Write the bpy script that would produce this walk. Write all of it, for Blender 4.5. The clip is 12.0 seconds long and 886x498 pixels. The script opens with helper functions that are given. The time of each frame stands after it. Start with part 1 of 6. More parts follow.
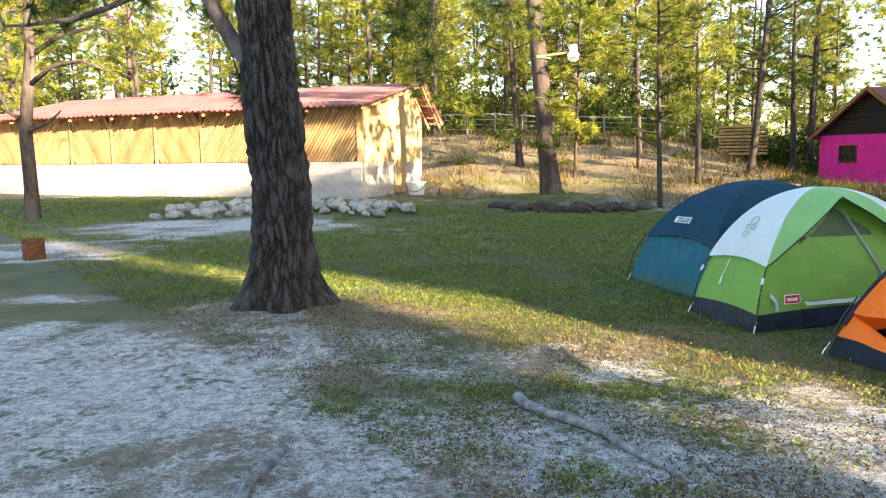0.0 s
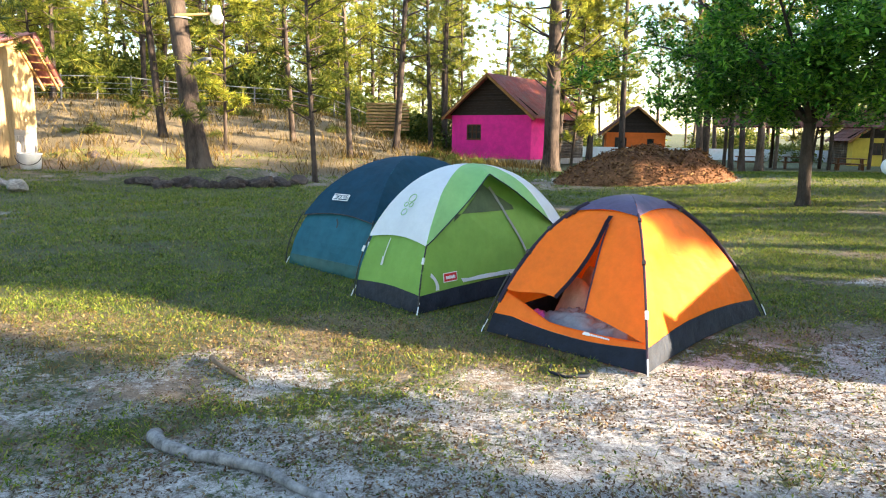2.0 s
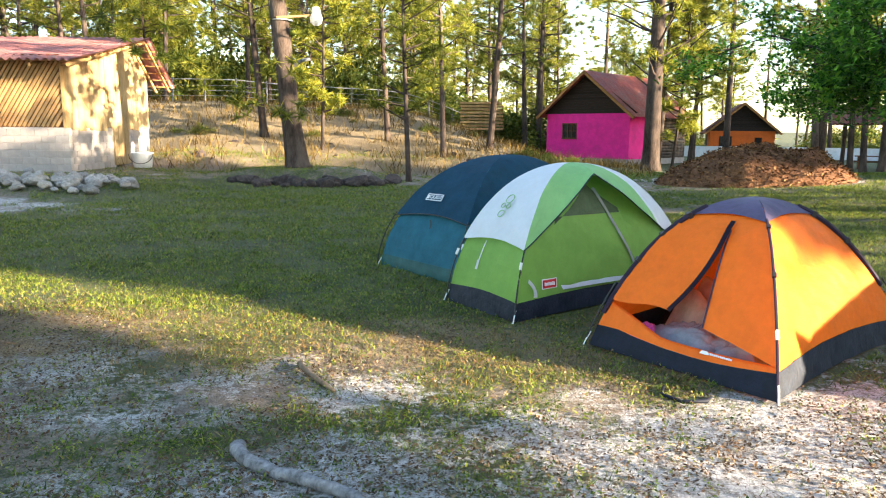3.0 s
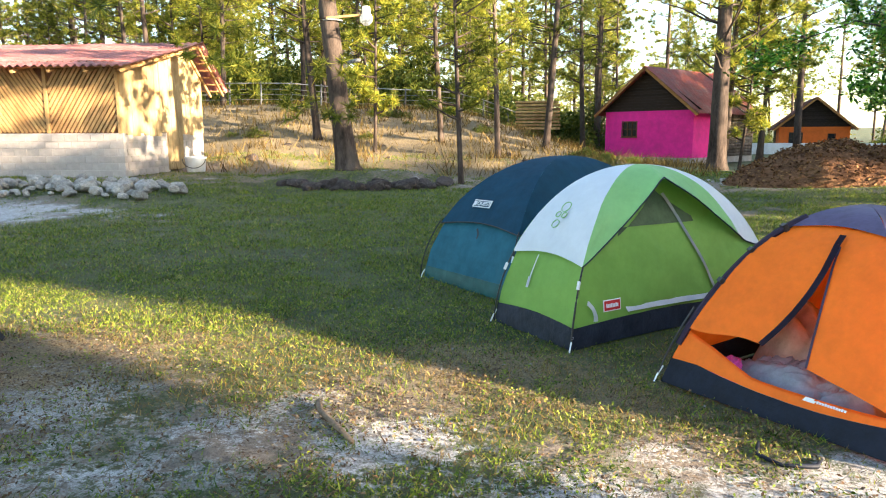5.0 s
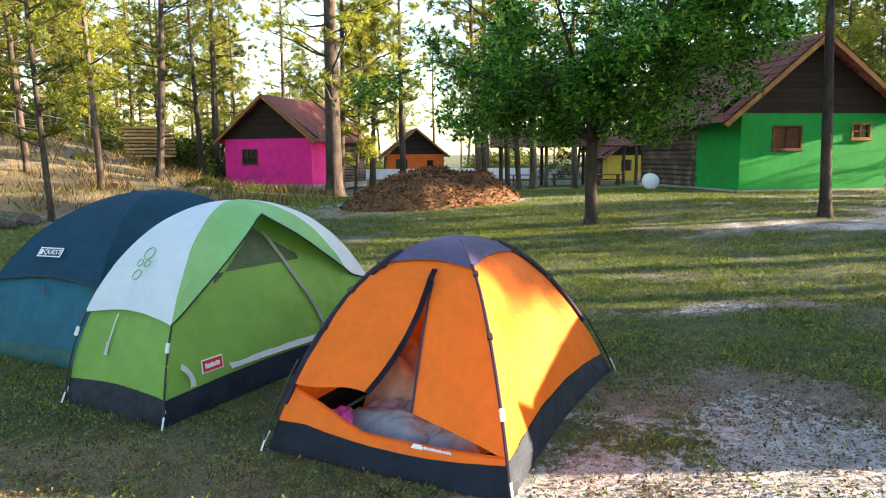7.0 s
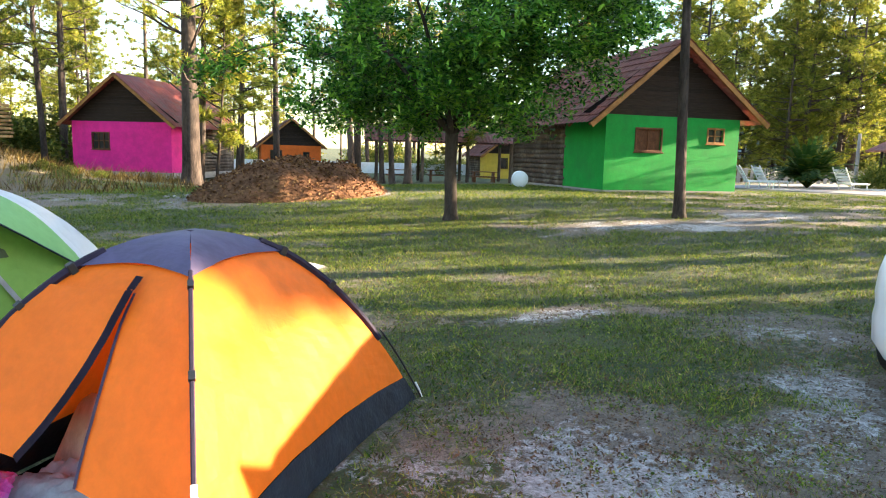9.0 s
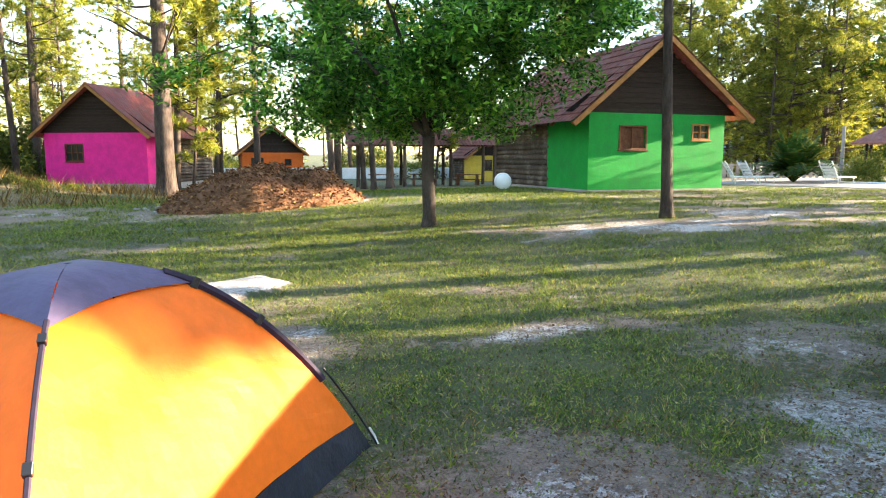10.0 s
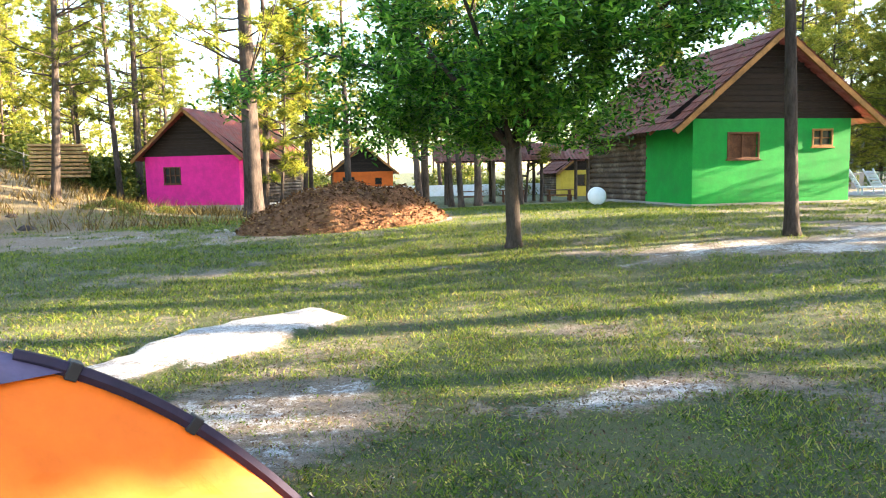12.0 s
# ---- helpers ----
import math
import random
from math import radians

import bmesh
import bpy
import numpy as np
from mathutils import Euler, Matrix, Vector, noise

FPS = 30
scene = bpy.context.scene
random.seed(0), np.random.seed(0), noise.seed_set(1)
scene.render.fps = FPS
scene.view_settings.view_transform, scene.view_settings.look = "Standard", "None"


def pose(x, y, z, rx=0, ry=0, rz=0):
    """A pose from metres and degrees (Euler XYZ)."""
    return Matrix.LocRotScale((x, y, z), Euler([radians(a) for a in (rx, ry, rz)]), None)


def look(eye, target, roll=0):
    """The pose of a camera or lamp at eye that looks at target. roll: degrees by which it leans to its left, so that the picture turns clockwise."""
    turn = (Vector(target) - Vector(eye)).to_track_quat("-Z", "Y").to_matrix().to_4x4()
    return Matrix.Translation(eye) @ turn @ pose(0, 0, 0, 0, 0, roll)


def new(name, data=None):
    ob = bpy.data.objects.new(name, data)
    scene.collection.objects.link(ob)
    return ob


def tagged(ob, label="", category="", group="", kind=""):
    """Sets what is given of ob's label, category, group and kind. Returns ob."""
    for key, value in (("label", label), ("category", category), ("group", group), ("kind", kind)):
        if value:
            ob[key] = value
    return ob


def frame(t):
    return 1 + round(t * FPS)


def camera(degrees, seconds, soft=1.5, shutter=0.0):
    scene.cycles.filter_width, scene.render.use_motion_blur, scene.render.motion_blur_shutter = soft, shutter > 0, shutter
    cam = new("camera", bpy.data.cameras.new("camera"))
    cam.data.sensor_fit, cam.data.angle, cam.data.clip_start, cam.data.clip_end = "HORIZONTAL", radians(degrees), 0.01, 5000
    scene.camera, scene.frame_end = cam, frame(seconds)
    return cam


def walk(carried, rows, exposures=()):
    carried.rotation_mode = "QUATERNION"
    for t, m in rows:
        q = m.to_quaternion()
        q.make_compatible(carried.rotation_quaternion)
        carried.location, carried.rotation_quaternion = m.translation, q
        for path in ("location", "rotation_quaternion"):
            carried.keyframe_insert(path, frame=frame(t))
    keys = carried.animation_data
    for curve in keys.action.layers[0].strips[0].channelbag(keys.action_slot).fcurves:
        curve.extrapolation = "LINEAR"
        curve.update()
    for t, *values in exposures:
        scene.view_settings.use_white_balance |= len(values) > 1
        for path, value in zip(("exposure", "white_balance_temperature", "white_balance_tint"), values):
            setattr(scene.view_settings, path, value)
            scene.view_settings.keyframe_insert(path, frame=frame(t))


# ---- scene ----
EXPOSURE = 2.97
cam = camera(65.0, 12.0, 1.1)
PATH = [
    (0, (0.492, -0.138, 1.54), (0.093, 1.806, 1.29), -0.6),
    (0.5, (0.585, 0.124, 1.523), (0.304, 2.081, 1.218), -0.1),
    (1, (0.598, 0.359, 1.513), (0.71, 2.333, 1.211), 1.6),
    (1.5, (0.548, 0.528, 1.539), (1.024, 2.444, 1.219), 0.6),
    (2, (0.541, 0.655, 1.535), (1.096, 2.549, 1.211), 0.8),
    (2.5, (0.557, 0.838, 1.539), (1.034, 2.763, 1.279), -0.5),
    (3, (0.574, 0.998, 1.512), (0.874, 2.948, 1.184), 0.6),
    (3.5, (0.515, 1.22, 1.532), (0.639, 3.198, 1.262), 0.7),
    (3.7, (0.465, 1.247, 1.541), (0.518, 3.23, 1.281), -0.1),
    (5.3, (0.809, 1.859, 1.499), (1.023, 3.818, 1.155), -0.3),
    (5.5, (0.818, 1.97, 1.497), (1.206, 3.901, 1.152), 1.2),
    (6, (0.83, 2.139, 1.509), (1.447, 4.005, 1.138), -0.6),
    (6.5, (0.925, 2.16, 1.545), (1.877, 3.888, 1.215), 0.5),
    (7, (1.169, 2.177, 1.544), (2.275, 3.823, 1.287), -0.4),
    (7.5, (1.411, 2.234, 1.558), (2.647, 3.768, 1.21), 1.1),
    (7.7, (1.484, 2.286, 1.558), (2.773, 3.778, 1.222), 1.7),
    (9.5, (2.537, 2.707, 1.423), (3.912, 4.135, 1.159), 1.1),
    (10, (2.785, 2.888, 1.458), (4.174, 4.303, 1.201), 0.1),
    (10.5, (3.093, 3.034, 1.45), (4.457, 4.485, 1.277), -0.2),
    (11, (3.341, 3.234, 1.445), (4.657, 4.726, 1.238), 0.2),
    (11.5, (3.512, 3.469, 1.454), (4.795, 4.993, 1.28), 0.6),
    (12, (3.748, 3.704, 1.415), (4.94, 5.297, 1.208), -1.1),
]
walk(cam, [(t, look(eye, target, roll)) for t, eye, target, roll in PATH], exposures=[(0.0, EXPOSURE), (6.0, EXPOSURE), (6.5, EXPOSURE - 0.1), (7.5, EXPOSURE - 0.1), (9.5, EXPOSURE + 0.3), (10.5, EXPOSURE + 0.5), (11.0, EXPOSURE + 0.6), (12.0, EXPOSURE + 0.65)])

# ---- light ----
SUN_DIR = Vector((0.857, -0.516, 0.0)).normalized()
SUN_EL = radians(12.5)
world = bpy.data.worlds.new("sky")
scene.world = world
world.use_nodes = True
wn = world.node_tree
sky = wn.nodes.new("ShaderNodeTexSky")
sky.sky_type, sky.sun_disc = "NISHITA", False
sky.sun_elevation, sky.sun_rotation = SUN_EL, math.atan2(SUN_DIR.x, SUN_DIR.y)
sky.air_density, sky.dust_density = 1.0, 0.7
back = wn.nodes["Background"]
back.inputs["Strength"].default_value = 0.102
wn.links.new(sky.outputs[0], back.inputs[0])
sun = new("sun", bpy.data.lights.new("sun", "SUN"))
sun.data.energy, sun.data.angle, sun.data.color = 5.0, radians(0.55), (1.0, 0.81, 0.58)
to_sun = Vector((SUN_DIR.x * math.cos(SUN_EL), SUN_DIR.y * math.cos(SUN_EL), math.sin(SUN_EL)))
sun.matrix_world = look(to_sun * 50, (0, 0, 0))


# ---- materials ----
def nodes_of(name):
    m = bpy.data.materials.new(name)
    m.use_nodes = True
    t = m.node_tree
    return m, t, t.nodes["Principled BSDF"]


def noise_node(t, scale, detail=4, rough=0.6, coord="Object", stretch=None):
    c = t.nodes.new("ShaderNodeTexCoord")
    n = t.nodes.new("ShaderNodeTexNoise")
    n.inputs["Scale"].default_value, n.inputs["Detail"].default_value, n.inputs["Roughness"].default_value = scale, detail, rough
    src = c.outputs[coord]
    if stretch:
        mp = t.nodes.new("ShaderNodeMapping")
        mp.inputs["Scale"].default_value = stretch
        t.links.new(src, mp.inputs["Vector"])
        src = mp.outputs[0]
    t.links.new(src, n.inputs["Vector"])
    return n.outputs["Fac"]


def ramp(t, fac, stops):
    r = t.nodes.new("ShaderNodeValToRGB")
    els = r.color_ramp.elements
    while len(els) < len(stops):
        els.new(0.5)
    for e, (p, c) in zip(els, stops):
        e.position, e.color = p, (*c, 1)
    t.links.new(fac, r.inputs[0])
    return r.outputs[0]


def mixed(t, fac, a, b, mode="MIX"):
    n = t.nodes.new("ShaderNodeMix")
    n.data_type, n.blend_type = "RGBA", mode
    for sock, v in ((n.inputs[0], fac), (n.inputs[6], a), (n.inputs[7], b)):
        if isinstance(v, (int, float)):
            sock.default_value = v
        elif isinstance(v, tuple):
            sock.default_value = (*v, 1)
        else:
            t.links.new(v, sock)
    return n.outputs[2]


def scaled(c, k):
    return tuple(min(1.0, v * k) for v in c)


def mat(name, color, scale=6.0, var=0.3, rough=0.7, bump=0.2, grain=None, metal=0.0, second=None, fine=40.0, stretch=None, per_object=0.0,
        see_through=0.0, sheen=0.0, bump_dist=0.01):
    """A plain surface: colour that varies at two scales, with fine relief. second: a colour of stains and wear."""
    m, t, b = nodes_of(name)
    a = noise_node(t, scale, 5, 0.6, "Object", stretch)
    f = noise_node(t, fine, 3, 0.7, "Object", stretch)
    col = ramp(t, a, [(0.38, scaled(color, 1 - var)), (0.62, scaled(color, 1 + var))])
    col = mixed(t, 0.35, col, ramp(t, f, [(0.38, scaled(color, 1 - 1.2 * var)), (0.62, scaled(color, 1 + 1.2 * var))]))
    if second:
        st = noise_node(t, scale * 0.37, 6, 0.7, "Object", stretch)
        col = mixed(t, ramp(t, st, [(0.5, (0, 0, 0)), (0.66, (0.8, 0.8, 0.8))]), col, second)
    if per_object:
        oi = t.nodes.new("ShaderNodeObjectInfo")
        col = mixed(t, 1.0, col, ramp(t, oi.outputs["Random"], [(0, (1 - per_object,) * 3), (1, (1, 1, 1))]), "MULTIPLY")
    t.links.new(col, b.inputs["Base Color"])
    b.inputs["Roughness"].default_value, b.inputs["Metallic"].default_value = rough, metal
    b.inputs["Specular IOR Level"].default_value = 0.2 if rough > 0.45 else 0.5
    if bump:
        bn = t.nodes.new("ShaderNodeBump")
        bn.inputs["Strength"].default_value, bn.inputs["Distance"].default_value = bump, bump_dist
        t.links.new(f, bn.inputs["Height"])
        t.links.new(bn.outputs[0], b.inputs["Normal"])
    if see_through:
        tr = t.nodes.new("ShaderNodeBsdfTranslucent")
        t.links.new(col, tr.inputs[0])
        mx = t.nodes.new("ShaderNodeMixShader")
        mx.inputs[0].default_value = see_through
        out = t.nodes["Material Output"]
        t.links.new(b.outputs[0], mx.inputs[1])
        t.links.new(tr.outputs[0], mx.inputs[2])
        t.links.new(mx.outputs[0], out.inputs[0])
    return m


def leaf_mat(name, stops, see_through=0.35, rough=0.5, patch=0.6, low=0.55):
    """Leaves or needles: each one of its own tone."""
    m, t, b = nodes_of(name)
    g = t.nodes.new("ShaderNodeNewGeometry")
    big = noise_node(t, patch, 4)
    col = ramp(t, g.outputs["Random Per Island"], stops)
    # patchy tone; a small low paints shaded gaps between clumps
    col = mixed(t, 0.6, col, ramp(t, big, [(0.38, (low, low + 0.03, low)), (0.62, (1.15, 1.12, 1.1))]), "MULTIPLY")
    # tone per object: sunlit and shaded trees put into the colour
    oi = t.nodes.new("ShaderNodeObjectInfo")
    col = mixed(t, 0.8, col, ramp(t, oi.outputs["Random"], [(0, (0.38, 0.44, 0.36)), (0.35, (0.95, 0.97, 0.85)), (1, (1.35, 1.3, 1.0))]), "MULTIPLY")
    t.links.new(col, b.inputs["Base Color"])
    b.inputs["Roughness"].default_value = rough
    b.inputs["Specular IOR Level"].default_value = 0.12
    tr = t.nodes.new("ShaderNodeBsdfTranslucent")
    t.links.new(col, tr.inputs[0])
    mx = t.nodes.new("ShaderNodeMixShader")
    mx.inputs[0].default_value = see_through
    t.links.new(b.outputs[0], mx.inputs[1])
    t.links.new(tr.outputs[0], mx.inputs[2])
    t.links.new(mx.outputs[0], t.nodes["Material Output"].inputs[0])
    return m


def ground_mat():
    m, t, b = nodes_of("ground_soil")

    def attr(n):
        a = t.nodes.new("ShaderNodeAttribute")
        a.attribute_name = n
        return a.outputs["Fac"]
    fine = noise_node(t, 70, 6, 0.85)
    mid = noise_node(t, 9, 7, 0.8)
    big = noise_node(t, 1.1, 4, 0.6)
    rag = noise_node(t, 11, 7, 0.8)
    soil = ramp(t, mid, [(0.36, (0.06, 0.044, 0.032)), (0.5, (0.17, 0.125, 0.088)), (0.64, (0.33, 0.27, 0.21))])
    soil = mixed(t, 0.5, soil, ramp(t, fine, [(0.4, (0.05, 0.036, 0.028)), (0.62, (0.38, 0.31, 0.24))]))
    chalk = ramp(t, fine, [(0.40, (0.10, 0.082, 0.068)), (0.47, (0.36, 0.335, 0.31)), (0.56, (0.68, 0.665, 0.65))])
    chalk = mixed(t, 0.5, chalk, ramp(t, mid, [(0.43, (0.13, 0.105, 0.085)), (0.57, (0.60, 0.585, 0.57))]))
    turf = ramp(t, fine, [(0.38, (0.014, 0.022, 0.008)), (0.52, (0.06, 0.075, 0.016)), (0.64, (0.20, 0.17, 0.06))])
    turf = mixed(t, 0.5, turf, ramp(t, big, [(0.42, (0.018, 0.045, 0.008)), (0.58, (0.09, 0.10, 0.028))]))

    def edged(a, n, lo, hi):
        s = t.nodes.new("ShaderNodeMath")
        s.operation = "ADD"
        t.links.new(a, s.inputs[0])
        k = t.nodes.new("ShaderNodeMath")
        k.operation = "MULTIPLY_ADD"
        t.links.new(n, k.inputs[0])
        k.inputs[1].default_value, k.inputs[2].default_value = 2.2, -1.1
        t.links.new(k.outputs[0], s.inputs[1])
        return ramp(t, s.outputs[0], [(lo, (0, 0, 0)), (hi, (1, 1, 1))])
    col = mixed(t, edged(attr("sand"), rag, 0.38, 0.52), soil, chalk)
    col = mixed(t, edged(attr("turf"), rag, 0.40, 0.62), col, turf)
    hay = ramp(t, fine, [(0.38, (0.05, 0.034, 0.016)), (0.5, (0.17, 0.12, 0.055)), (0.62, (0.34, 0.26, 0.13))])
    col = mixed(t, edged(attr("dry"), mid, 0.40, 0.75), col, hay)
    litter = ramp(t, noise_node(t, 24, 6, 0.85), [(0.50, (0, 0, 0)), (0.60, (0.85, 0.85, 0.85))])
    col = mixed(t, litter, col, mixed(t, 0.6, col, (0.10, 0.065, 0.045)))
    t.links.new(col, b.inputs["Base Color"])
    b.inputs["Roughness"].default_value = 0.95
    bn = t.nodes.new("ShaderNodeBump")
    bn.inputs["Strength"].default_value, bn.inputs["Distance"].default_value = 1.0, 0.03
    h = mixed(t, 0.5, fine, mid)
    t.links.new(h, bn.inputs["Height"])
    t.links.new(bn.outputs[0], b.inputs["Normal"])
    return m


M = {}
M["ground"] = ground_mat()
M["bark_grey"] = mat("bark_grey", (0.095, 0.075, 0.068), 5, 0.65, 0.95, 0.9, second=(0.19, 0.17, 0.16), fine=35, stretch=(1, 1, 0.4), bump_dist=0.02)


def great_bark():
    """Grey plates with dark brown fissures between them; crevice shade is painted into that brown."""
    m, t, b = nodes_of("plated_bark")
    a = t.nodes.new("ShaderNodeAttribute")
    a.attribute_name = "plate"
    f, g = noise_node(t, 40, 5, 0.75), noise_node(t, 4, 4, 0.6)
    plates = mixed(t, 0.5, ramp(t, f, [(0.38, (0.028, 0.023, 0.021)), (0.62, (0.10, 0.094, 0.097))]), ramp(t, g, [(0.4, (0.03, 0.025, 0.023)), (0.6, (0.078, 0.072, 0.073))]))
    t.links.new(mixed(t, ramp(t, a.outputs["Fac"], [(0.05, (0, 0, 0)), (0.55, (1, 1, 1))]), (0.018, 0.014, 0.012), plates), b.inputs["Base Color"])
    b.inputs["Roughness"].default_value = 0.95
    b.inputs["Specular IOR Level"].default_value = 0.15
    bn = t.nodes.new("ShaderNodeBump")
    bn.inputs["Strength"].default_value, bn.inputs["Distance"].default_value = 0.9, 0.02
    t.links.new(f, bn.inputs["Height"])
    t.links.new(bn.outputs[0], b.inputs["Normal"])
    return m


M["bark_plates"] = great_bark()
M["bark_pine"] = mat("bark_pine", (0.085, 0.062, 0.05), 3, 0.6, 0.95, 0.9, second=(0.15, 0.12, 0.10), fine=16, stretch=(1, 1, 0.3), per_object=0.4, bump_dist=0.03)
M["bark_oak"] = mat("bark_oak", (0.05, 0.038, 0.031), 6, 0.4, 0.95, 0.8, fine=30, stretch=(1, 1, 0.4), bump_dist=0.02)
M["needles"] = leaf_mat("pine_needles", [(0, (0.07, 0.11, 0.018)), (0.5, (0.22, 0.25, 0.038)), (1, (0.46, 0.41, 0.07))], 0.5)
M["needles_dark"] = leaf_mat("pine_needles_dark", [(0, (0.025, 0.05, 0.015)), (1, (0.09, 0.12, 0.03))], 0.3)
M["leaves"] = leaf_mat("oak_leaves", [(0, (0.010, 0.05, 0.009)), (0.5, (0.07, 0.23, 0.028)), (1, (0.32, 0.58, 0.075))], 0.42, 0.33, 1.6, 0.22)
M["bush"] = leaf_mat("bush_leaves", [(0, (0.06, 0.10, 0.02)), (0.6, (0.17, 0.20, 0.04)), (1, (0.34, 0.31, 0.07))], 0.4)
M["palm"] = leaf_mat("palm_leaves", [(0, (0.03, 0.08, 0.02)), (0.8, (0.07, 0.15, 0.03)), (1, (0.35, 0.33, 0.05))], 0.3)
M["grass"] = leaf_mat("grass_blades", [(0, (0.02, 0.055, 0.007)), (0.5, (0.15, 0.215, 0.030)), (0.85, (0.28, 0.315, 0.05)), (1, (0.42, 0.34, 0.13))], 0.3, 0.7, 7.0, 0.2)
M["straw"] = leaf_mat("dry_grass", [(0, (0.08, 0.05, 0.022)), (0.5, (0.21, 0.135, 0.045)), (1, (0.42, 0.28, 0.11))], 0.3, 0.7, 6.0, 0.25)
M["litter"] = leaf_mat("needle_litter", [(0, (0.06, 0.035, 0.022)), (0.6, (0.14, 0.08, 0.05)), (1, (0.30, 0.22, 0.15))], 0.0, 0.8)
M["orange_cloth"] = mat("orange_nylon", (0.87, 0.175, 0.012), 5, 0.08, 0.55, 0.3, fine=18, see_through=0.2, bump_dist=0.01)
M["purple_cloth"] = mat("purple_nylon", (0.085, 0.065, 0.115), 5, 0.15, 0.5, 0.15, fine=20)
M["purple_dark"] = mat("dark_purple_sleeve", (0.028, 0.02, 0.036), 5, 0.2, 0.8, 0.15, fine=20)
M["navy_cloth"] = mat("navy_tarp", (0.007, 0.010, 0.020), 6, 0.3, 0.65, 0.5, fine=25, bump_dist=0.012)
M["grey_tarp"] = mat("grey_tarp", (0.016, 0.021, 0.032), 6, 0.35, 0.6, 0.5, fine=14, bump_dist=0.02)
M["lime_cloth"] = mat("lime_nylon", (0.21, 0.39, 0.075), 4, 0.08, 0.55, 0.12, fine=14, see_through=0.25)
M["fly_green"] = mat("green_fly", (0.24, 0.47, 0.17), 4, 0.08, 0.5, 0.1, fine=14, see_through=0.2)
M["fly_white"] = mat("white_fly", (0.62, 0.64, 0.66), 4, 0.05, 0.5, 0.1, fine=14, see_through=0.15)
M["mesh_dark"] = mat("dark_mesh", (0.07, 0.10, 0.05), 8, 0.2, 0.8, 0.1)
M["teal_dark"] = mat("dark_teal_fly", (0.003, 0.034, 0.062), 4, 0.15, 0.8, 0.12, fine=14)
M["teal_mid"] = mat("teal_nylon", (0.016, 0.10, 0.14), 4, 0.15, 0.75, 0.25, fine=9, see_through=0.1)
M["teal_green"] = mat("teal_green_tub", (0.012, 0.075, 0.075), 4, 0.15, 0.5, 0.25, fine=9)
M["black"] = mat("black_plastic", (0.012, 0.012, 0.014), 9, 0.2, 0.45, 0.05)
M["white_plastic"] = mat("white_plastic", (0.75, 0.76, 0.77), 6, 0.06, 0.4, 0.05, second=(0.6, 0.59, 0.55))
M["white_print"] = mat("white_print", (0.74, 0.75, 0.74), 9, 0.05, 0.6, 0.0)
M["red_print"] = mat("red_print", (0.48, 0.03, 0.025), 9, 0.05, 0.6, 0.0)
M["strap_grey"] = mat("grey_strap", (0.42, 0.43, 0.42), 9, 0.1, 0.7, 0.1)
M["cloth_grey"] = mat("grey_cloth", (0.22, 0.228, 0.26), 5, 0.2, 0.85, 0.3, fine=25)
M["cloth_beige"] = mat("beige_cloth", (0.38, 0.30, 0.25), 5, 0.2, 0.85, 0.3, fine=25)
M["cloth_pink"] = mat("pink_cloth", (0.62, 0.10, 0.42), 14, 0.4, 0.85, 0.2, second=(0.08, 0.40, 0.62))
M["dark_inner"] = mat("tent_inside", (0.02, 0.018, 0.018), 5, 0.2, 0.9, 0.1)
M["pink_wall"] = mat("pink_paint", (0.80, 0.03, 0.27), 2.5, 0.10, 0.75, 0.25, fine=14, second=(0.62, 0.03, 0.22))
M["green_wall"] = mat("green_paint", (0.010, 0.28, 0.042), 2.5, 0.12, 0.7, 0.3, fine=14, second=(0.015, 0.21, 0.04))
M["orange_wall"] = mat("orange_paint", (0.62, 0.13, 0.02), 2.5, 0.12, 0.75, 0.2)
M["yellow_wall"] = mat("yellow_paint", (0.6, 0.42, 0.06), 2.5, 0.12, 0.75, 0.2)
M["wood_dark"] = mat("dark_boards", (0.035, 0.022, 0.016), 4, 0.4, 0.75, 0.5, fine=22, stretch=(1, 1, 6), per_object=0.35)
M["wood_brown"] = mat("brown_timber", (0.16, 0.065, 0.03), 5, 0.35, 0.65, 0.4, fine=25, per_object=0.3)
M["wood_fascia"] = mat("ochre_fascia", (0.30, 0.14, 0.045), 4, 0.3, 0.7, 0.3, fine=20)
M["wood_raw"] = mat("raw_boards", (0.52, 0.31, 0.13), 3, 0.3, 0.8, 0.4, fine=20, second=(0.36, 0.19, 0.08), per_object=0.35, stretch=(1, 1, 0.3))
M["wood_ply"] = mat("board_sheathing", (0.46, 0.32, 0.16), 2, 0.25, 0.8, 0.3, fine=14, second=(0.34, 0.20, 0.09), stretch=(1, 1, 0.35), per_object=0.2)
M["log"] = mat("peeled_log", (0.10, 0.07, 0.052), 4, 0.4, 0.85, 0.5, fine=18, second=(0.27, 0.22, 0.17), per_object=0.35)
M["block"] = mat("concrete_block", (0.38, 0.34, 0.315), 3, 0.14, 0.92, 0.5, fine=45, second=(0.30, 0.26, 0.23), per_object=0.14)
M["mortar"] = mat("mortar", (0.40, 0.36, 0.33), 6, 0.15, 0.95, 0.4, fine=60)
M["roof_red"] = mat("red_sheet_roof", (0.36, 0.085, 0.055), 2, 0.3, 0.42, 0.2, fine=9, second=(0.30, 0.17, 0.13))
M["roof_tile"] = mat("brown_tile_roof", (0.27, 0.11, 0.085), 3, 0.3, 0.7, 0.3, fine=12, second=(0.32, 0.19, 0.16))
# red sheets, with sun glare added as a paler, pinker base colour
M["roof_barn"] = mat("red_barn_roof", (0.46, 0.19, 0.17), 2, 0.25, 0.4, 0.2, fine=8, second=(0.38, 0.22, 0.2))
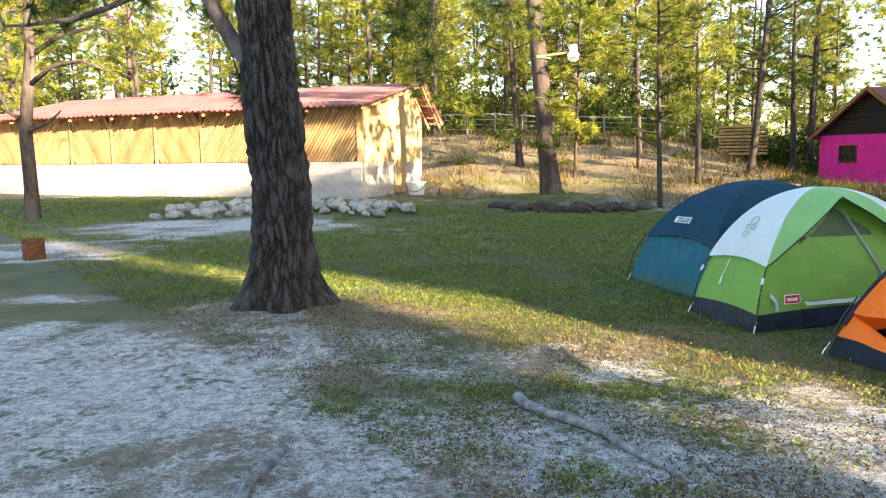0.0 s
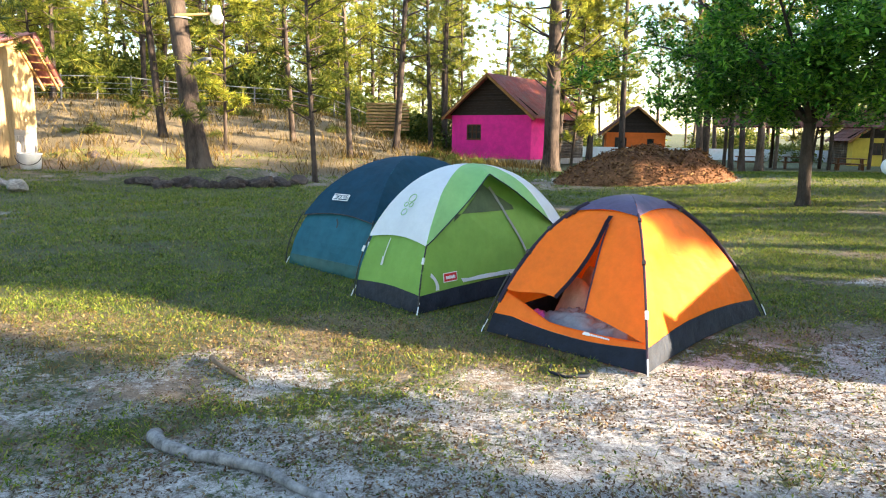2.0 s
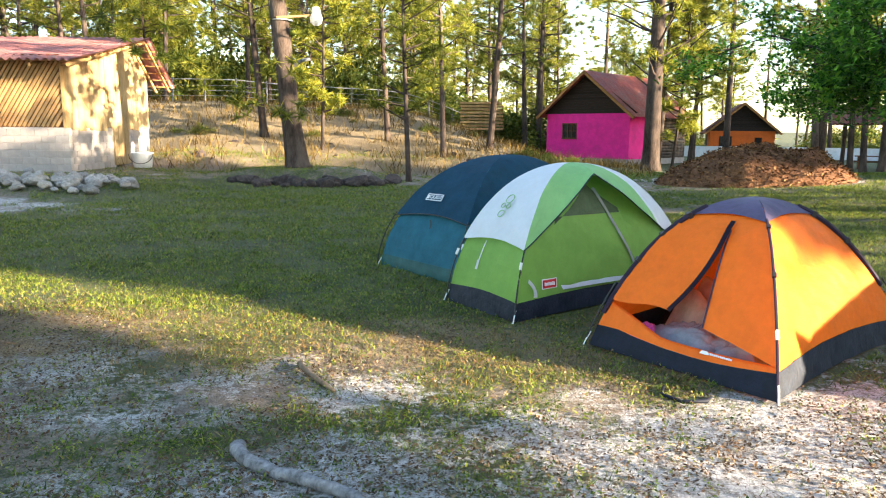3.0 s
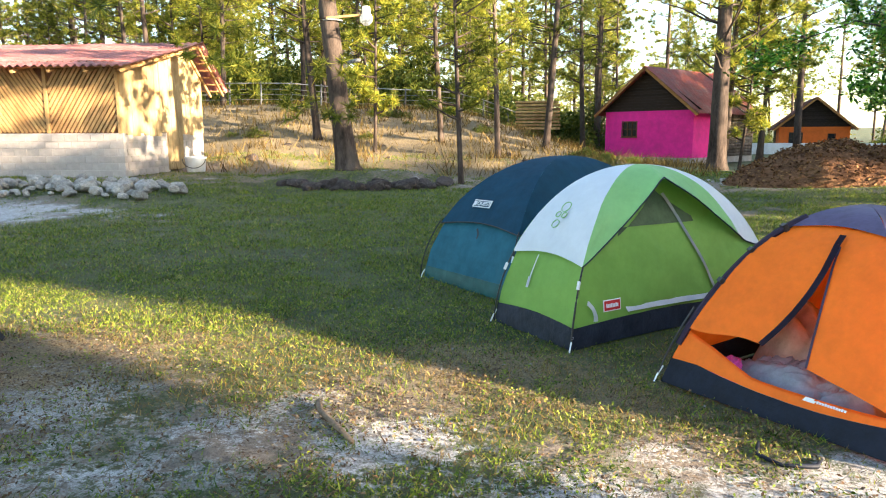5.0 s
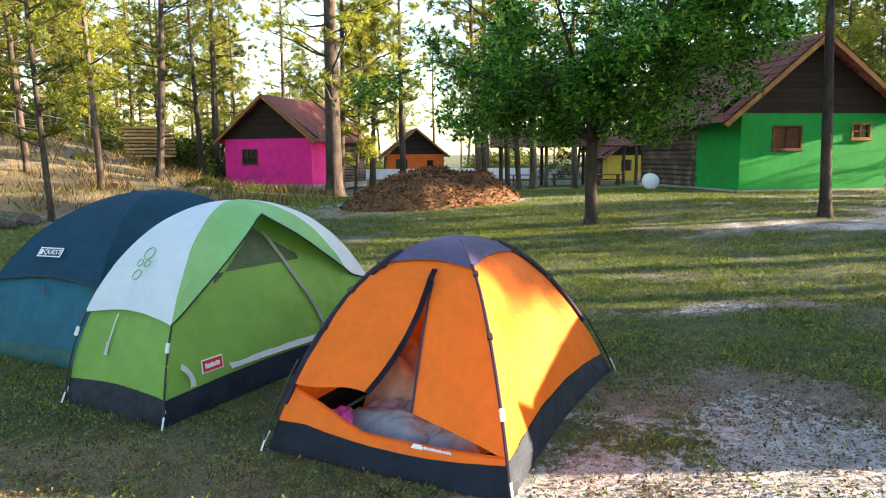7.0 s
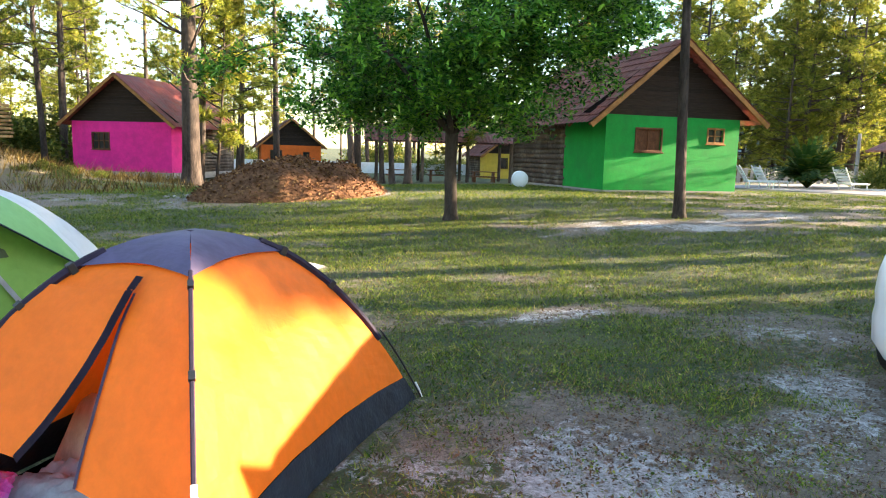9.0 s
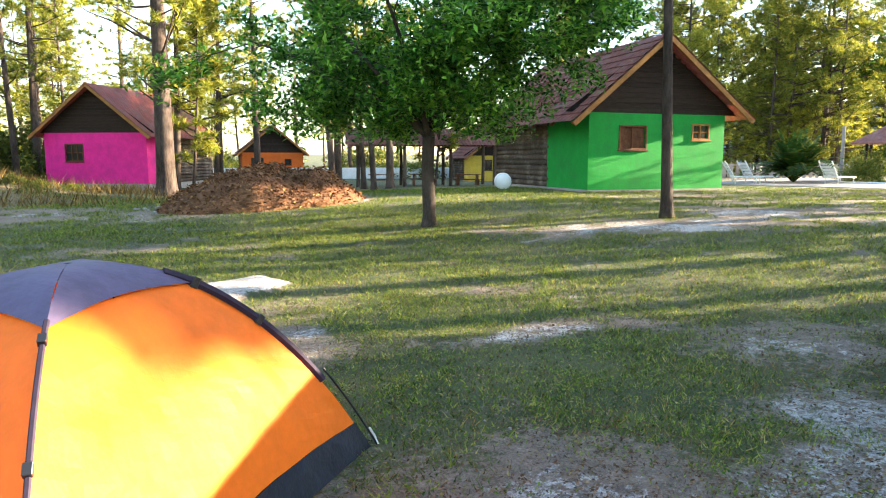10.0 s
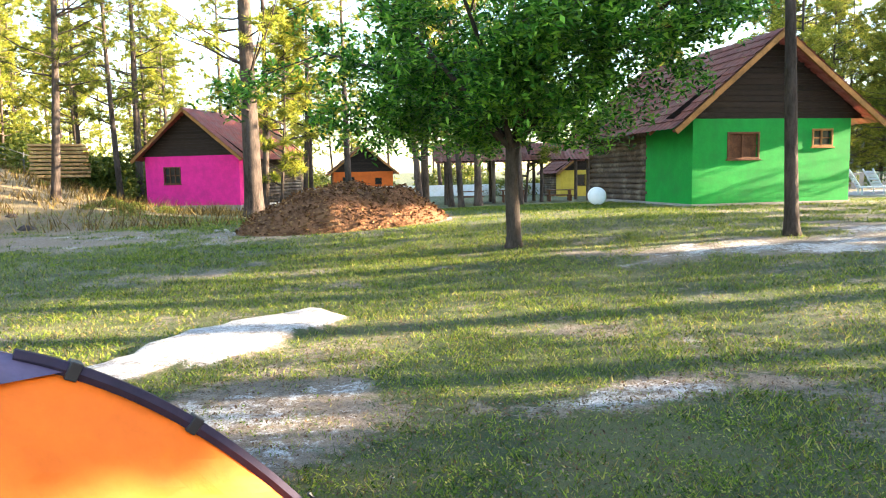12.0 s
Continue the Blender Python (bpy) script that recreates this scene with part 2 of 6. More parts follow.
M["glass"] = mat("dark_glass", (0.02, 0.022, 0.024), 3, 0.3, 0.08, 0.0)
M["rock"] = mat("pale_rock", (0.40, 0.37, 0.33), 5, 0.3, 0.9, 0.7, fine=22, second=(0.24, 0.2, 0.16), per_object=0.4, bump_dist=0.02)
M["rock_dark"] = mat("dark_rock", (0.065, 0.05, 0.045), 5, 0.4, 0.9, 0.7, fine=20, second=(0.15, 0.12, 0.105), per_object=0.4, bump_dist=0.02)
M["rust"] = mat("rusty_steel", (0.17, 0.06, 0.03), 8, 0.4, 0.85, 0.4, fine=40, second=(0.08, 0.03, 0.02))
M["steel"] = mat("grey_steel", (0.33, 0.33, 0.33), 8, 0.2, 0.5, 0.1, metal=0.6)
M["driftwood"] = mat("bare_root_wood", (0.17, 0.165, 0.165), 14, 0.6, 0.8, 0.6, fine=40, stretch=(1, 1, 0.5))
M["twig"] = mat("dead_stick_wood", (0.17, 0.12, 0.08), 12, 0.35, 0.85, 0.6, fine=50)
M["mulch"] = mat("earth_mulch", (0.15, 0.072, 0.036), 2.2, 0.45, 0.95, 0.9, fine=11, second=(0.24, 0.13, 0.06), bump_dist=0.06)
M["mulch_bits"] = leaf_mat("mulch_bits", [(0, (0.05, 0.022, 0.012)), (0.6, (0.14, 0.066, 0.032)), (1, (0.28, 0.16, 0.08))], 0.0, 0.9)
M["water"] = mat("pool_water", (0.03, 0.28, 0.42), 3, 0.1, 0.08, 0.1)
M["car_paint"] = mat("white_car_paint", (0.74, 0.76, 0.78), 3, 0.03, 0.22, 0.0)
M["rubber"] = mat("tyre_rubber", (0.02, 0.02, 0.02), 9, 0.2, 0.8, 0.1)
# distance haze is tinted into this base colour; there is no haze volume
M["mountain"] = mat("far_hillside", (0.075, 0.10, 0.095), 0.02, 0.2, 1.0, 0.0, fine=0.15)
M["lamp_glass"] = mat("white_lamp_glass", (0.8, 0.8, 0.78), 5, 0.03, 0.3, 0.0, see_through=0.4)


# ---- building helpers ----
def finish(bm, name, smooth=False):
    me = bpy.data.meshes.new(name)
    bm.normal_update()
    bm.to_mesh(me)
    bm.free()
    if smooth:
        for p in me.polygons:
            p.use_smooth = True
    return me


def part(name, bm, material, parent=None, label="", smooth=False):
    ob = new(name, finish(bm, name, smooth))
    ob.data.materials.append(M[material])
    if parent:
        ob.parent = parent
    if label:
        ob["label"] = label
    return ob


def piece(name, me, parent, m):
    ob = new(name, me)
    ob.parent, ob.matrix_basis = parent, m
    return ob


def thing(name, m, label, category, group="", kind=""):
    ob = new(name)
    ob.matrix_basis = m
    return tagged(ob, label, category, group, kind)


def box(bm, lo, hi, m=None, bevel=0.0):
    r = bmesh.ops.create_cube(bm, size=1.0)
    vs = r["verts"]
    for v in vs:
        v.co = Vector([lo[i] + (v.co[i] + 0.5) * (hi[i] - lo[i]) for i in range(3)])
    if bevel:
        es = list({e for v in vs for e in v.link_edges})
        out = bmesh.ops.bevel(bm, geom=es, offset=bevel, segments=1, affect="EDGES")
        vs = list({v for f in out["faces"] for v in f.verts} | {v for v in vs if v.is_valid})
    if m:
        for v in vs:
            v.co = m @ v.co
    return vs


def tube(bm, pts, radii, n=8, caps=True):
    """A tapered round rod through pts."""
    rings = []
    pts = [Vector(p) for p in pts]
    for i, p in enumerate(pts):
        d = (pts[min(i + 1, len(pts) - 1)] - pts[max(i - 1, 0)])
        d = d.normalized() if d.length > 1e-9 else Vector((0, 0, 1))
        a = d.cross(Vector((0, 0, 1)) if abs(d.z) < 0.95 else Vector((1, 0, 0))).normalized()
        b = d.cross(a)
        r = radii[i] if hasattr(radii, "__len__") else radii
        rings.append([bm.verts.new(p + r * (math.cos(k * math.tau / n) * a + math.sin(k * math.tau / n) * b)) for k in range(n)])
    for q, w in zip(rings, rings[1:]):
        for k in range(n):
            bm.faces.new((q[k], q[(k + 1) % n], w[(k + 1) % n], w[k]))
    if caps:
        bm.faces.new(rings[0][::-1])
        bm.faces.new(rings[-1])


def sheet(bm, fn, us, vs):
    """A grid of faces through fn(u, v)."""
    g = [[bm.verts.new(fn(u, v)) for u in us] for v in vs]
    for a, b in zip(g, g[1:]):
        for k in range(len(us) - 1):
            bm.faces.new((a[k], a[k + 1], b[k + 1], b[k]))
    return g


def span(a, b, n):
    return [a + (b - a) * i / n for i in range(n + 1)]


def raw_mesh(name, verts, faces, material):
    """A large mesh from arrays; all faces have the same number of corners."""
    me = bpy.data.meshes.new(name)
    verts, faces = np.asarray(verts, dtype=np.float32), np.asarray(faces, dtype=np.int32)
    k = faces.shape[1]
    me.vertices.add(len(verts))
    me.vertices.foreach_set("co", verts.ravel())
    me.loops.add(faces.size)
    me.loops.foreach_set("vertex_index", faces.ravel())
    me.polygons.add(len(faces))
    me.polygons.foreach_set("loop_start", np.arange(0, faces.size, k, dtype=np.int32))
    me.polygons.foreach_set("loop_total", np.full(len(faces), k, dtype=np.int32))
    me.update(calc_edges=True)
    me.materials.append(M[material])
    return me


# ---- ground ----
def ss(a, b, x):
    t = np.clip((np.asarray(x, dtype=float) - a) / (b - a), 0, 1)
    return t * t * (3 - 2 * t)


TABLE = np.random.RandomState(5).rand(256, 256)


def value_noise(x, y):
    xi, yi = np.floor(x).astype(int), np.floor(y).astype(int)
    fx, fy = x - xi, y - yi
    fx, fy = fx * fx * (3 - 2 * fx), fy * fy * (3 - 2 * fy)
    a, b = TABLE[xi % 256, yi % 256], TABLE[(xi + 1) % 256, yi % 256]
    c, d = TABLE[xi % 256, (yi + 1) % 256], TABLE[(xi + 1) % 256, (yi + 1) % 256]
    return (a * (1 - fx) + b * fx) * (1 - fy) + (c * (1 - fx) + d * fx) * fy


def fbm(x, y, f, octaves=4):
    x, y = np.asarray(x, dtype=float), np.asarray(y, dtype=float)
    s, w, k = 0, 0, 1.0
    for _ in range(octaves):
        s, w = s + k * value_noise(x * f + 7.3, y * f + 3.1), w + k
        f, k = f * 2.03, k * 0.55
    return s / w


def blob(x, y, cx, cy, rx, ry, turn=0.0):
    c, s = math.cos(turn), math.sin(turn)
    u, v = (x - cx) * c + (y - cy) * s, -(x - cx) * s + (y - cy) * c
    return np.exp(-((u / rx) ** 2 + (v / ry) ** 2))


def height(x, y):
    x, y = np.asarray(x, dtype=float), np.asarray(y, dtype=float)
    h = 0.42 * ss(6, 19, x) * (1 - ss(18, 30, y))
    h = h + 0.10 * blob(x, y, -2.5, 6.4, 1.5, 1.3)
    h = h + 0.42 * np.minimum(1, 1.6 * blob(x, y, -0.4, 22.9, 2.3, 1.7))
    h = h + 0.3 * ss(16.2, 18.6, y + 0.1 * x) * (1 - ss(-6, -1.5, x))
    side = 1 - ss(3, 17, x)
    bank = 0.5 * ss(26.5, 28.5, y - 0.12 * x) + 2.6 * ss(28, 47, y) + 5.0 * ss(46, 110, y) + 8 * ss(100, 240, y)
    h = h + side * bank * (1 - 0.9 * (1 - ss(-9, -4, x)) * (1 - ss(30, 38, y)))
    h = h - 0.28 * ss(24, 42, y) * ss(5, 12, x)
    h = h + (1 - side) * (0.35 * ss(45, 80, y) + 3 * ss(90, 240, y))
    far = np.hypot(x, y)
    h = h + 0.05 * (fbm(x, y, 0.35) - 0.5) * (1 - ss(20, 40, far)) + 0.5 * (fbm(x, y, 0.12) - 0.5) * ss(32, 50, y) * side
    return h + 0.035 * (fbm(x, y, 1.6, 3) - 0.5) * (1 - ss(14, 30, far))


def lawn_edge(x):
    return np.interp(x, [-12, -6, -3.5, -1, 0.5, 2.2, 4.9, 6.5, 9, 14], [6.5, 5.7, 5.7, 5.85, 5.45, 5.1, 4.8, 4.2, 3.5, 2.8])


def bare_spots(x, y):
    x, y = x + 1.6 * (fbm(x, y + 50, 0.7) - 0.5), y + 1.2 * (fbm(x + 50, y, 0.7) - 0.5)
    b = 0.9 * blob(x, y, 5.3, 7.7, 0.9, 0.55, 0.3) + 0.85 * blob(x, y, 7.3, 6.3, 0.9, 0.3, -0.6) + 0.7 * blob(x, y, 8.9, 4.9, 0.9, 0.5, -0.6)
    b = b + 1.0 * blob(x, y, 13.8, 9.2, 2.6, 0.8, -0.75) + 0.6 * blob(x, y, 14, 18.6, 3.2, 0.7, -0.4) + 0.7 * blob(x, y, 17.5, 8.2, 1.6, 0.8, -0.7)
    b = b + 1.0 * blob(x, y, -8.5, 15.5, 4.2, 2.8) + 0.9 * blob(x, y, -5.8, 6.75, 0.75, 0.28, 0.5) + 0.8 * blob(x, y, -9.5, 10.5, 2.5, 1.6)
    b = b + 0.8 * blob(x, y, -2.4, 6.2, 1.2, 0.9) + 0.6 * blob(x, y, 12, 20, 4, 1.4)
    return b


def chalk(x, y):
    d = blob(x, y, 5.95, 9.72, 1.42, 0.52, 0.42)
    return ss(0.34, 0.50, d + 0.55 * (fbm(x, y, 1.7) - 0.5) + 0.5 * (fbm(x + 9, y, 5.0) - 0.5))


def masks(x, y):
    n, n2 = fbm(x, y, 0.9), fbm(x + 40, y, 2.3)
    lawn = ss(-0.7, 0.7, y - lawn_edge(x) + 2.4 * (n - 0.5))
    turf = 0.34 + 0.5 * (n2 - 0.5) + 0.62 * lawn + 0.55 * (n - 0.5)
    turf = turf - 0.95 * bare_spots(x, y) - chalk(x, y)
    path = ss(19, 22, y) * (1 - ss(7, 12, x))
    turf = turf - 0.45 * path - 0.25 * ss(14, 20, x) * ss(0, 9, x - y)
    turf = turf - 0.3 * ss(30, 34, y) * (1 - ss(6, 20, x))
    sandy = 0.40 + 1.7 * (fbm(x + 9, y + 21, 1.5) - 0.5) + 0.35 * (n2 - 0.5)
    sandy = sandy + 0.3 * blob(x, y, 5.0, 3.9, 2.2, 0.75, 0.1) + 0.28 * blob(x, y, 3.0, 3.7, 1.4, 0.8) + 0.25 * blob(x, y, 0.7, 3.6, 1.7, 0.7) + 0.15 * blob(x, y, -1.6, 4.0, 1.5, 0.5)
    sandy = sandy - 0.25 * ss(-0.5, 1.0, y - lawn_edge(x)) * (1 - ss(18, 22, y)) + 0.5 * bare_spots(x, y) + 1.2 * chalk(x, y) - 0.12 * path
    turf = turf - 0.2 * blob(x, y, 5.0, 3.9, 2.1, 0.65, 0.1) - 0.2 * blob(x, y, 3.0, 3.8, 1.2, 0.6)
    sandy = sandy - 0.35 * ss(24, 32, y) * (1 - ss(6, 14, x)) + 0.3 * (fbm(x, y + 70, 3.1) - 0.5)
    turf = turf + 0.6 * (fbm(x + 70, y, 3.4) - 0.5)
    worn = ss(4.2, 6.2, x + 0.25 * y - 1.2) * (1 - ss(26, 34, y))
    turf = turf - worn * (0.16 + 0.9 * (fbm(x + 17, y + 5, 1.3) - 0.5) + 0.5 * (fbm(x, y + 33, 4.0) - 0.5))
    sandy = sandy - 0.12 * worn + 0.22 * (1 - ss(-0.9, 0.3, y - lawn_edge(x))) * (1 - ss(3, 4.5, x))
    return np.clip(turf, 0, 1), np.clip(sandy, 0, 1)


def warped(centre, n, a, reach):
    b = math.asinh(reach / a)
    return centre + a * np.sinh(b * np.linspace(-1, 1, n))


GX, GY = warped(2.5, 350, 3.2, 600), warped(6.5, 350, 3.2, 600)
XX, YY = np.meshgrid(GX, GY)
ZZ = height(XX, YY) + 0.07 * chalk(XX, YY)
gv = np.stack([XX, YY, ZZ], -1).reshape(-1, 3)
ni = len(GX)
ij = (np.arange(len(GY) - 1)[:, None] * ni + np.arange(ni - 1)[None, :]).ravel()
ground_me = raw_mesh("ground", gv, np.stack([ij, ij + 1, ij + ni + 1, ij + ni], -1), "ground")
TURF, SAND = masks(XX, YY)
DRY = ss(23, 28, YY) * (1 - ss(8, 16, XX)) * np.clip(0.2 + 1.1 * fbm(XX, YY, 0.22), 0, 1) + 0.55 * ss(9, 16, XX) * ss(-6, 4, XX - YY + 4) * fbm(XX + 5, YY, 0.4) + 0.75 * ss(1.0, 0.3, np.abs(YY - lawn_edge(XX) - 0.5) / 1.6) * (1 - ss(2.5, 4.5, XX)) * np.clip(1.6 * fbm(XX + 31, YY, 0.8) - 0.2, 0, 1)
for nm, arr in (("turf", TURF), ("sand", SAND), ("dry", DRY)):
    at = ground_me.attributes.new(nm, "FLOAT", "POINT")
    at.data.foreach_set("value", arr.astype(np.float32).ravel())
ground_me.polygons.foreach_set("use_smooth", np.ones(len(ground_me.polygons), dtype=bool))
tagged(new("ground", ground_me), "patchy lawn and pale sandy soil with pine litter", "ground", kind="structure")


def gz(x, y):
    return float(height(x, y))


# far hillside behind the woods
def hill_ridge(name, az0, az1, dist, top, label):
    bm = bmesh.new()

    def pt(u, v):
        a = radians(az0 + (az1 - az0) * u)
        h = top * max(0.0, math.sin(math.pi * u)) ** 0.7 * (0.75 + 0.5 * noise.noise((u * 5, dist * 0.01, 0))) * v ** 0.8
        r = dist + 160 * v + 14 * noise.noise((u * 14, v * 5, 2))
        return Vector((math.sin(a) * r, math.cos(a) * r, -2 + h + 5 * v * noise.noise((u * 25, v * 9, 1))))
    sheet(bm, pt, span(0, 1, 70), span(0, 1, 14))
    ob = part(name, bm, "mountain", None, label, True)
    return tagged(ob, label, "mountain", kind="structure")


hill_ridge("backdrop", 54, 118, 330, 80, "wooded mountain in the distance, haze painted in as blue-green")


# ---- tents ----
def shape_of(stops):
    xs, ys = zip(*stops)
    return lambda s: float(np.interp(s, xs, ys))


def smooth_profile(power):
    return lambda s: 1 - (1 - min(max(s, 0), 1)) ** power


class Dome:
    """The skin of a square dome tent: four bent poles from the corners to the top. Places on it: a height fraction h and u along the side."""

    def __init__(self, front, left, right, top, p, q, middle=None, sag=0.05, bow=0.0, bends=None):
        f, l, r = Vector((*front, 0)), Vector((*left, 0)), Vector((*right, 0))
        self.base = Vector((*middle, 0)) if middle else (l + r) / 2
        self.corner = [c - self.base for c in (f, l, l + r - f, r)]
        self.top, self.sag, self.bow = top, sag, bow
        self.bends = [(bends or {}).get(k, (p, q)) for k in range(4)]

    def pole(self, i, h, out=0.0):
        c = self.corner[i % 4]
        h = min(max(h, 0.0), 1.0)
        p, q = self.bends[i % 4]
        s = 1 - (1 - h ** (1 / q)) ** (1 / p)
        w = c * (1 - s)
        w.z = self.top * h
        return w + c.normalized() * out + Vector((0, 0, out * h))

    def skin(self, i, j, h, u, out=0.0):
        a, b = self.pole(i, h), self.pole(j, h)
        p = a.lerp(b, u)
        n = (self.corner[i] + self.corner[j]).normalized()
        p -= n * 4 * u * (1 - u) * (self.sag * math.sin(math.pi * min(1, max(h, 0))) + self.bow * (1 if i + j != 1 else 0) * max(0, 1 - h / 0.5) ** 1.5)
        p.z += (self.bow if i + j != 1 else 0.0) * 0.35 * 4 * u * (1 - u) * max(0, 1 - h / 0.4)
        wr = 0.007 * noise.noise((p * 5) + Vector((i * 3.1, j, 0))) + 0.005 * noise.noise(p * 13)
        side = self.corner[i].normalized().lerp(self.corner[j].normalized(), u).normalized()
        return p + n * wr + side * out + Vector((0, 0, 0.9 * out * h))

    def patch(self, i, j, s0, s1, u0=0.0, u1=1.0, out=0.0, nu=22, nv=26):
        """Part of a side; u0 and u1, s0 and s1 may be functions of the other direction."""
        bm = bmesh.new()

        def pt(u, v):
            lo, hi = (s0(u) if callable(s0) else s0), (s1(u) if callable(s1) else s1)
            s = lo + (hi - lo) * (1 - (1 - v) ** 2.2 if hi > 0.96 else v)
            a, b = (u0(s) if callable(u0) else u0), (u1(s) if callable(u1) else u1)
            return self.skin(i, j, s, a + (b - a) * u, out)
        sheet(bm, pt, span(0, 1, nu), span(0, 1, nv))
        return bm

    def strip(self, pts, width, out=0.004):
        """A ribbon on side 0-1 or 0-3 through (i, j, s, u) points."""
        bm = bmesh.new()
        line = [self.skin(i, j, s, u, out) for i, j, s, u in pts]
        rows = []
        for k, p in enumerate(line):
            i, j = pts[k][:2]
            n = (self.corner[i] + self.corner[j]).normalized() + Vector((0, 0, 0.8))
            d = (line[min(k + 1, len(line) - 1)] - line[max(k - 1, 0)]).normalized()
            w = d.cross(n).normalized() * width / 2
            rows.append((bm.verts.new(p - w), bm.verts.new(p + w)))
        for a, b in zip(rows, rows[1:]):
            bm.faces.new((a[0], a[1], b[1], b[0]))
        bmesh.ops.solidify(bm, geom=bm.faces[:], thickness=0.003)
        return bm

    def pole_tube(self, i, s0, s1, r, out=0.012, n=6):
        bm = bmesh.new()
        tube(bm, [self.pole(i, s, out) for s in span(s0, s1, 24)], r, n)
        return bm

    def block(self, i, s, size, out=0.009):
        bm = bmesh.new()
        p = self.pole(i, s, out)
        d = (self.pole(i, s + 0.02, out) - p).normalized()
        q = d.to_track_quat("Z", "Y").to_matrix().to_4x4()
        box(bm, [-v / 2 for v in size], [v / 2 for v in size], Matrix.Translation(p) @ q, 0.002)
        return bm

    def badge(self, i, j, s, u, w, h, out=0.012):
        """The frame of a small flat print on a side: its middle, its way along the side and its way up."""
        p = self.skin(i, j, s, u, out)
        x = (self.skin(i, j, s, u + 0.02, out) - self.skin(i, j, s, u - 0.02, out)).normalized()
        y = (self.skin(i, j, s + 0.02, u, out) - self.skin(i, j, s - 0.02, u, out)).normalized()
        z = x.cross(y).normalized()
        if z.dot(self.corner[i] + self.corner[j]) < 0:
            z = -z
        y = z.cross(x)
        return Matrix.Translation(p) @ Matrix((x, y, z)).transposed().to_4x4()


def plate(bm, m, x0, y0, x1, y1, thick=0.004, skew=0.0):
    vs = box(bm, (x0, y0, 0), (x1, y1, thick))
    for v in vs:
        v.co.x += skew * v.co.y
        v.co = m @ v.co


def ring_plate(bm, m, w, h, t, thick=0.005):
    plate(bm, m, -w / 2, -h / 2, w / 2, -h / 2 + t, thick)
    plate(bm, m, -w / 2, h / 2 - t, w / 2, h / 2, thick)
    plate(bm, m, -w / 2, -h / 2 + t, -w / 2 + t, h / 2 - t, thick)
    plate(bm, m, w / 2 - t, -h / 2 + t, w / 2, h / 2 - t, thick)


def tent_bars(bm, m, w, h, n):
    """Lettering too small to read: upright bars of its size."""
    step = w / n
    for k in range(n):
        x = -w / 2 + k * step
        plate(bm, m, x, -h / 2, x + step * 0.65, h / 2 * (0.7 if k % 3 else 1.0), 0.006)


def guy_feet(d, tent, corners, r=0.006):
    for i in corners:
        bm = bmesh.new()
        p = d.corner[i]
        n = p.normalized()
        tube(bm, [p + n * 0.05 + Vector((0, 0, 0.0)), p + n * 0.03 + Vector((0, 0, 0.05)), p + Vector((0, 0, 0.10))], r, 6)
        part("stake", bm, "white_plastic", tent, "pale metal tent pin")


